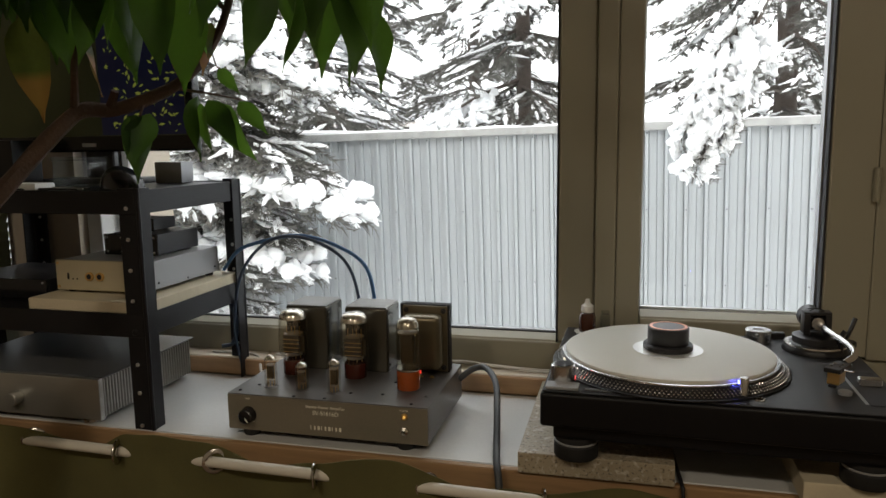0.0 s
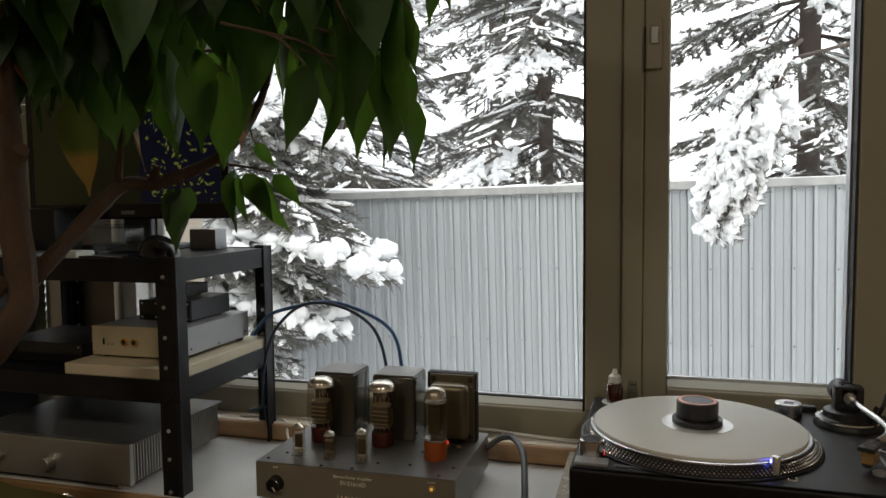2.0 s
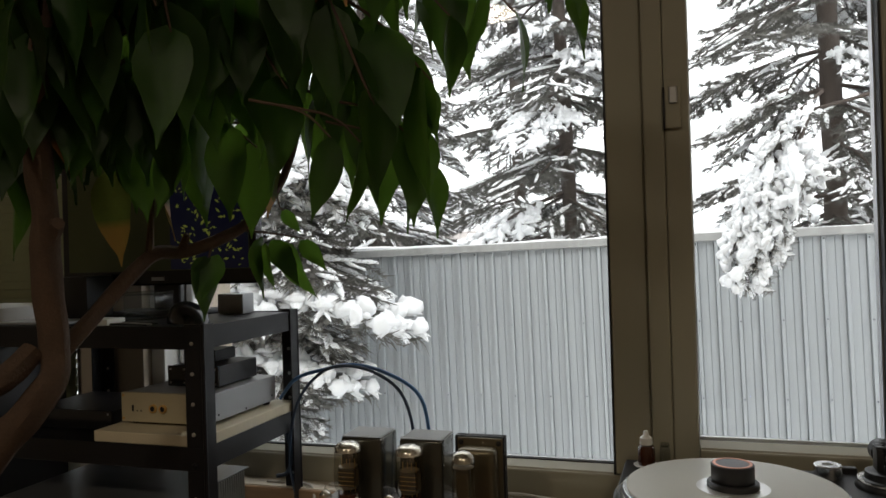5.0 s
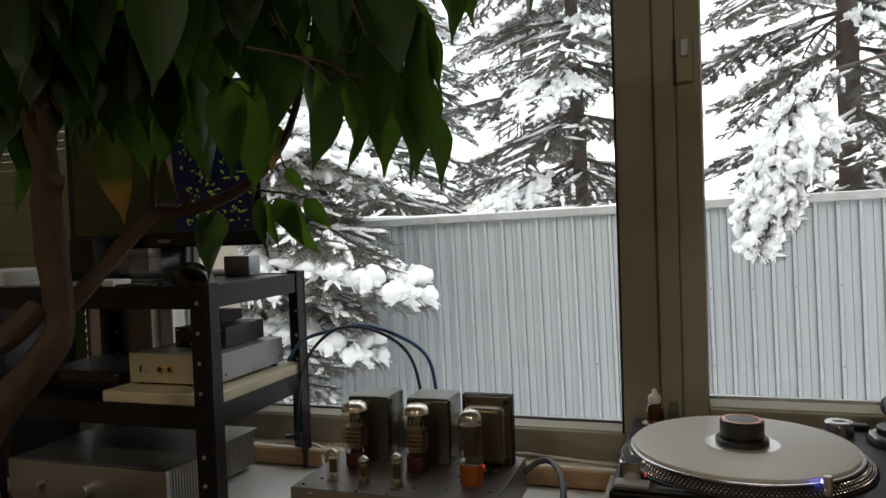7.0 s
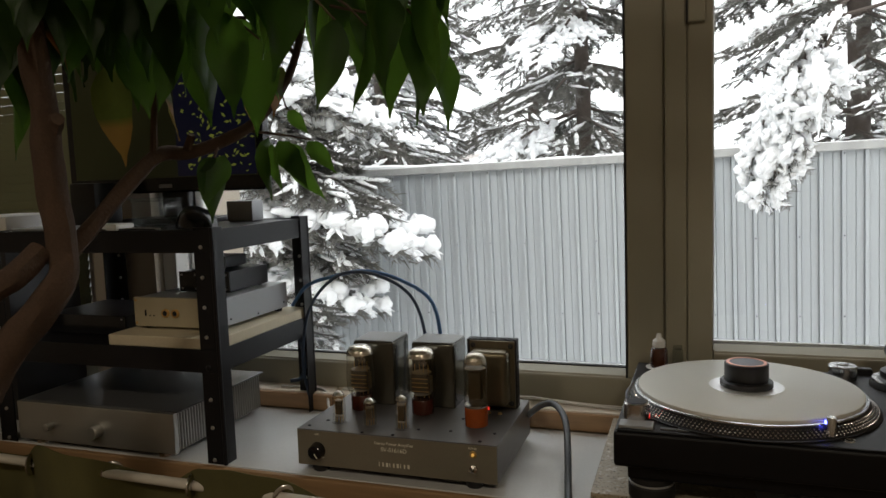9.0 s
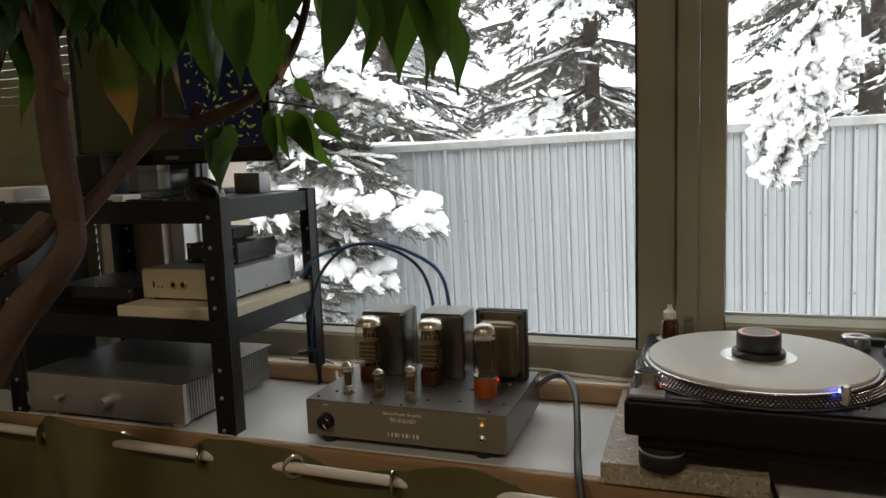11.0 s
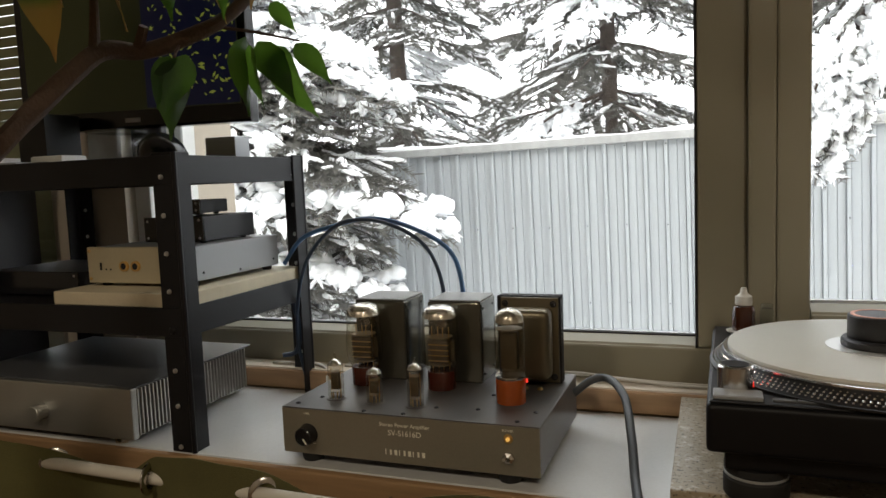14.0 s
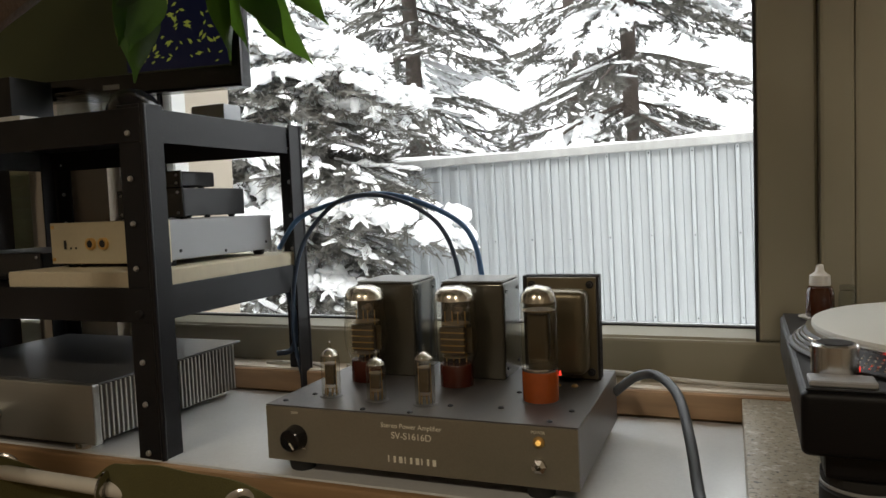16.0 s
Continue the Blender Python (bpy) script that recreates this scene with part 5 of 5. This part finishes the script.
# fence of ribbed steel sheets, along a line that comes nearer to the right
fence = thing("fence", (-0.8245, 4.270, -0.080), "grey ribbed steel sheet fence with a weathered cap", "fence")
fence.matrix_world = pose(-0.8245, 4.270, -0.080, 0, -1.09, -0.5)  # it climbs a little
PITCH, FT, FB = 0.1075, 1.232, -1.1


def sheet_bm(n=10):
    """One sheet: flat bands between narrow raised ribs, 10 pitches wide."""
    b = bmesh.new()
    prof = []
    for k in range(n):
        x = k * PITCH
        prof += [(x + 0.004, 0.0), (x + 0.0365, 0.0), (x + 0.0380, 0.005), (x + 0.0400, 0.005), (x + 0.0415, 0.0), (x + 0.0755, 0.0), (x + 0.0775, 0.006), (x + 0.0790, 0.006), (x + 0.0805, -0.021), (x + 0.0985, -0.021), (x + 0.1000, 0.006), (x + 0.1020, 0.006), (x + 0.1035, 0.0)]
    prof.append((n * PITCH + 0.0035, 0.0))
    lo, hi, lo2, hi2 = [[b.verts.new((x, y + dy, z)) for x, y in prof] for dy, z in ((0, FB), (0, FT), (0.0012, FB), (0.0012, FT))]
    for k in range(len(prof) - 1):
        b.faces.new((lo[k], lo[k + 1], hi[k + 1], hi[k]))
        b.faces.new((hi2[k], hi2[k + 1], lo2[k + 1], lo2[k]))
        b.faces.new((hi[k], hi[k + 1], hi2[k + 1], hi2[k]))
    return b


first = part("sheet", sheet_bm(), "sheet", fence)
for k in range(-4, 5):
    s = first if k == -4 else new("sheet", first.data)
    s.parent = fence
    s.location = (k * 10 * PITCH + 0.018, 0, 0)
cap_b = box(-6, 6, -0.040, 0.035, 1.222, 1.268, 0.004)
part("cap", cap_b, "fence_cap", fence, "stained folded steel cap")
for z in (1.205, 0.774, 0.343, -0.09):
    for k in range(-30, 31):
        part("screw", lathe([(0.0045, 0), (0.0045, 0.002), (0.0026, 0.0026), (0.0026, 0.005), (0, 0.005)], 8, (k * 2 * PITCH + 0.018 + 0.0905, -0.0208, z + 0.003 * math.sin(k * 2.1)), FRONT), "steel_black", fence)
for k in range(-5, 6):
    part("fence_post", box(k * 1.1 - 0.03, k * 1.1 + 0.03, 0.02, 0.08, FB, 1.21), "steel_black", fence)
sb = bmesh.new()
prev = None
for i in range(241):
    x = -6 + 12 * i / 240
    h = max(0.003, 0.012 + 0.05 * noise.noise((x * 0.9, 3.3, 0)) + 0.016 * noise.noise((x * 4.1, 1.2, 0)))
    ring = [sb.verts.new((x, y, 1.268 + z * h)) for y, z in ((-0.030, 0.0), (-0.029, 0.55), (-0.014, 0.92), (0.005, 1.0), (0.024, 0.85), (0.034, 0.4), (0.035, 0.0))]
    if prev:
        for k in range(6):
            sb.faces.new((prev[k], ring[k], ring[k + 1], prev[k + 1]))
    prev = ring
snow_cap = part("fence_snow", sb, "snow", smooth=True)
tagged(snow_cap, "ridge of fresh snow lying along the fence's cap", "snow").matrix_world = fence.matrix_world


# ---- spruces under snow ----
lump = bmesh.new()
bmesh.ops.create_icosphere(lump, subdivisions=2, radius=1)
LUMP = ([tuple(v.co) for v in lump.verts], [tuple(v.index for v in f.verts) for f in lump.faces])
lump.free()


def bough_arrays(seed, snowy):
    """A spruce bough 1 long along +x: needles as fine blades, snow as lumpy pads on its twigs."""
    r = np.random.RandomState(seed)
    nv, nf, sv, sf = [], [], [], []

    def spine(t):
        return np.array((t, 0.05 * math.sin(3 * t + seed), -0.10 * t * t - 0.16 * t ** 3))

    twigs = [(spine(0.10), spine(1.0), 1.0)]
    for k in range(22):
        t = 0.12 + 0.86 * (k + r.uniform(-0.3, 0.3)) / 22
        side = 1 if k % 2 else -1
        L = (0.42 * (1 - t) ** 0.8 + 0.07) * r.uniform(0.75, 1.2)
        a = radians(r.uniform(38, 62)) * side
        b0 = spine(t)
        b1 = b0 + L * np.array((math.cos(a), math.sin(a), r.uniform(-0.42, -0.05)))
        twigs.append((b0, b1, L))
        for q in (0.45, 0.72):
            c0 = b0 + (b1 - b0) * q
            a2 = a + radians(r.uniform(30, 50)) * r.choice((-1, 1))
            twigs.append((c0, c0 + L * 0.42 * np.array((math.cos(a2), math.sin(a2), r.uniform(-0.5, -0.1))), L * 0.42))
    for b0, b1, L in twigs:
        d = (b1 - b0) / (np.linalg.norm(b1 - b0) + 1e-9)
        side = np.cross(d, (0, 0, 1.0))
        side /= np.linalg.norm(side) + 1e-9
        up = np.cross(side, d)
        n = max(8, int(np.linalg.norm(b1 - b0) * (110 if snowy > 0.9 else 340)))
        for k in range(n):
            p = b0 + (b1 - b0) * ((k + r.uniform()) / n) - np.array((0, 0, 0.030 if snowy > 0.9 else 0.0))
            a = r.uniform(0, 2 * math.pi)
            o = side * math.cos(a) + up * math.sin(a) * 0.7 + d * r.uniform(0.4, 1.0)
            o /= np.linalg.norm(o)
            l = r.uniform(0.026, 0.052)
            w = np.cross(o, d) * 0.0046
            i = len(nv)
            nv += [p - w, p + w, p + o * l]
            nf.append((i, i + 1, i + 2))
        if r.uniform() < snowy:
            m = max(3, int(np.linalg.norm(b1 - b0) / 0.030))
            base = len(sv)
            f0 = r.uniform(0.0, 0.25)
            for k in range(m + 1):
                t = f0 + (1.02 - f0) * k / m
                c = b0 + (b1 - b0) * t
                e = math.sin(math.pi * min(1, max(0.0, (k + 0.25) / (m + 0.5)))) ** 0.5
                w = (0.008 + (0.026 if snowy > 0.9 else 0.05) * min(1, L * 2.2) * snowy) * e * r.uniform(0.55, 1.5) + 0.002
                h = w * r.uniform(0.6, 1.1)
                for s, z in ((-1, -0.25), (-0.75, 0.5), (0, 1.0), (0.75, 0.5), (1, -0.25), (0, -0.45)):
                    sv.append(c + side * w * s * r.uniform(0.85, 1.15) + np.array((0, 0, 0.006 + h * z)))
            for k in range(m):
                for i in range(6):
                    j = (i + 1) % 6
                    a, b = base + k * 6, base + (k + 1) * 6
                    sf.append((a + i, a + j, b + j, b + i))
            sf.append(tuple(base + i for i in range(5, -1, -1)))
            sf.append(tuple(base + m * 6 + i for i in range(6)))
    if snowy > 0.9:  # heavy lumps lying over the twigs
        for k in range(150):
            b0, b1, L = twigs[r.randint(len(twigs))]
            c = b0 + (b1 - b0) * r.uniform(0.25, 1.0) + np.array((0, 0, 0.02))
            w, h = r.uniform(0.014, 0.050) * r.uniform(0.6, 1.0), r.uniform(0.014, 0.040)
            base = len(sv)
            for v in LUMP[0]:
                q = 1 + 0.45 * noise.noise(Vector(v) * 1.9 + Vector((k * 3.1, seed, 0))) + 0.30 * noise.noise(Vector(v) * 4.5 + Vector((k, 0, seed)))
                sv.append(c + np.array(v) * q * np.array((w, w, h if v[2] > 0 else h * 0.7)))
            sf += [tuple(base + i for i in f) for f in LUMP[1]]
        for b0, b1, L in twigs:
            if r.uniform() < 0.4:
                d = (b1 - b0) / (np.linalg.norm(b1 - b0) + 1e-9)
                for q in range(3):
                    o = d + r.uniform(-0.55, 0.55, 3) * np.array((1, 1, 0.3)) + np.array((0, 0, -0.35))
                    e0, l = b1 - d * r.uniform(0.0, 0.05), r.uniform(0.022, 0.042)
                    side = np.cross(o, (0, 0, 1.0))
                    side /= np.linalg.norm(side) + 1e-9
                    base = len(sv)
                    for t, w in ((0.0, 0.0075), (0.6, 0.0055), (1.0, 0.0015)):
                        for a in range(5):
                            sv.append(e0 + o * l * t + side * w * math.cos(1.2566 * a) + np.array((0, 0, w * math.sin(1.2566 * a))))
                    for k in range(2):
                        for a in range(5):
                            i0, j0 = base + k * 5, base + (k + 1) * 5
                            sf.append((i0 + a, i0 + (a + 1) % 5, j0 + (a + 1) % 5, j0 + a))
    return np.array(nv), np.array(nf), np.array(sv), sf


BOUGHS = [bough_arrays(k, 0.26) for k in range(4)]
HEAVY = [bough_arrays(40 + k, 1.0) for k in range(3)]


def spruce(name, at, height, radius, boughs, label):
    """boughs: (height at trunk, heading, length, tip below level, heavy snow)."""
    tree = thing(name, at, label, "tree")
    part("trunk", sweep([(0, 0, 0), (0.03, 0.02, height * 0.3), (-0.02, 0.0, height * 0.65), (0, 0, height)], (radius * 1.25, radius * 0.45), 14, 12, 0.25), "spruce_bark", tree, smooth=True)
    nv, nf, sv, sf = [], [], [], []
    nn = ns = 0
    for i, (z, heading, length, tip, heavy, *off) in enumerate(boughs):
        a, b, c, d = (HEAVY if heavy else BOUGHS)[i % (3 if heavy else 4)]
        m = np.array((Matrix.Rotation(radians(heading), 3, "Z") @ Matrix.Rotation(radians(tip), 3, "Y")))
        o = np.array((*(off or (0, 0)), z))
        nv.append((a * length) @ m.T + o)
        nf.append(b + nn)
        nn += len(a)
        sv.append((c * length) @ m.T + o)
        sf += [tuple(q + ns for q in f) for f in d]
        ns += len(c)
        pts = [tuple((m @ (np.array((t, 0.05 * math.sin(3 * t), -0.10 * t * t - 0.16 * t ** 3)) * length)) + o) for t in (0, 0.4, 0.8)]
        if off and i == 0:
            part("limb", sweep([(0, 0, z - 0.1), (off[0] * 0.5, off[1] * 0.5, z + 0.08), (off[0], off[1], z)], (0.016, 0.007), 8, 5), "spruce_bark", tree)
        part("limb", sweep(pts, (0.012 * length + 0.004, 0.004), 6, 4), "spruce_bark", tree)
    for nm, v, f, mt, sm in (("crown", np.vstack(nv), [tuple(q) for q in np.vstack(nf)], "needle", False), ("snow_load", np.vstack(sv), sf, "snow", True)):
        me = bpy.data.meshes.new(nm)
        me.from_pydata([tuple(p) for p in v], [], f)
        me.materials.append(M[mt])
        if sm:
            me.shade_smooth()
        ob = new(nm, me)
        ob.parent = tree
        tagged(ob, "clumped fresh snow on the boughs" if sm else "", kind="stuff")
    return tree


def ring_of(seed, z0, z1, step, reach, per=5, tip=(4, 20), heavy=0.15):
    r = random.Random(seed)
    out, z = [], z0
    while z < z1:
        L = reach * (1 - 0.45 * (z - z0) / (z1 - z0))
        h = r.uniform(0, 360)
        for k in range(per):
            out.append((z + r.uniform(-0.08, 0.08), h + 360 / per * k + r.uniform(-18, 18), L * r.uniform(0.75, 1.1), r.uniform(*tip), r.random() < heavy))
        z += step * r.uniform(0.8, 1.2)
    return out


spruce("spruce", (-0.86, 6.0, -0.9), 7.5, 0.062, ring_of(1, 2.2, 6.5, 0.36, 1.15), "dark spruce lightly covered in snow behind the fence")
spruce("spruce", (1.055, 5.6, -0.9), 8.0, 0.078, ring_of(2, 2.3, 6.8, 0.36, 1.25), "dark spruce with a thick trunk behind the fence")
spruce("spruce", (-2.72, 6.2, -0.9), 7.5, 0.075, ring_of(3, 1.6, 6.5, 0.34, 1.3), "snowy spruce behind the fence")
spruce("spruce", (-1.9, 9.0, -0.8), 8.0, 0.08, ring_of(4, 2.0, 7.0, 0.5, 1.6, 4), "distant grey spruce dusted with snow")
spruce("spruce", (3.2, 9.5, -0.8), 8.5, 0.09, ring_of(6, 2.2, 7.5, 0.5, 1.7, 4), "distant grey spruce dusted with snow")
# the near tree whose boughs reach before the window
spruce("near_spruce", (-2.95, 3.75, -1.0), 5.5, 0.09, [
    (2.13, -8, 1.64, 0, True), (2.30, -12, 1.50, 1, False), (2.36, -13, 1.42, 3, False), (2.20, -3, 1.45, 2, False), (2.10, -16, 1.40, 4, False), (1.98, -8, 1.30, 4, False),
    (1.74, -9, 1.36, 0, True), (1.70, -14, 1.22, 3, False), (1.86, -4, 1.20, 2, False), (1.58, -18, 1.20, 4, False), (1.46, -12, 1.06, 3, True), (1.30, -22, 1.15, 6, True), (1.15, -12, 1.0, 6, True),
    (2.74, -6, 1.42, 0, True), (2.80, -14, 1.25, -2, True), (2.62, -2, 1.25, 0, True), (2.95, -10, 1.12, 0, True), (2.66, -22, 1.15, 2, False), (2.50, -10, 1.20, 0, False), (2.86, -6, 1.20, 0, True), (2.56, -4, 1.40, -2, False),
    (2.20, -34, 1.2, 6, True), (1.80, -36, 1.2, 8, False), (2.5, -40, 1.1, 6, True), (3.15, -18, 1.0, 2, True), (3.08, -4, 0.95, -4, True),
    (3.4, 10, 1.0, 2, False), (3.0, 100, 1.2, 8, False), (2.2, 140, 1.3, 8, False), (1.6, 200, 1.4, 8, False), (2.6, 240, 1.2, 8, False)],
    "spruce in front of the fence, heavy with fresh snow")
spruce("near_spruce", (1.75, 3.30, -1.0), 5.0, 0.08, [
    (2.72, 196, 0.80, 55, True, -1.17, 0.18), (2.72, 186, 0.72, 57, True, -1.19, 0.16), (2.68, 205, 0.62, 54, True, -1.20, 0.20), (2.64, 190, 0.60, 52, True, -1.25, 0.20),
    (2.66, 192, 0.74, 60, True, -1.18, 0.16), (2.60, 198, 0.56, 64, True, -1.20, 0.16), (2.54, 190, 0.50, 64, True, -1.24, 0.18), (2.70, 202, 0.62, 62, True, -1.16, 0.14),
    (2.82, 190, 0.36, 20, True, -1.24, 0.16), (2.80, 198, 0.40, 34, True, -1.10, 0.16), (3.7, 120, 1.1, 8, False), (3.3, 60, 1.1, 8, False), (2.8, 20, 1.2, 10, False), (2.4, -40, 1.2, 10, False)],
    "spruce beside the window with a drooping snow-laden bough")

# far house
hs_far = thing("house", (-5.2, 16.0, -0.2), "small pale house with a snowy roof far behind the fence", "house")
part("wall", box(-1.6, 1.6, 0, 3, 0, 1.9), "house", hs_far)
rb = bmesh.new()
q = [rb.verts.new(v) for v in ((-1.9, -0.3, 1.8), (1.9, -0.3, 1.8), (0, -0.3, 2.7), (-1.9, 3.3, 1.8), (1.9, 3.3, 1.8), (0, 3.3, 2.7))]
for f in ((0, 1, 2), (5, 4, 3), (0, 2, 5, 3), (2, 1, 4, 5), (1, 0, 3, 4)):
    rb.faces.new([q[i] for i in f])
part("roof", rb, "snow", hs_far)
part("window", box(-0.35, 0.35, -0.02, 0.02, 0.8, 1.5), "gasket", hs_far)
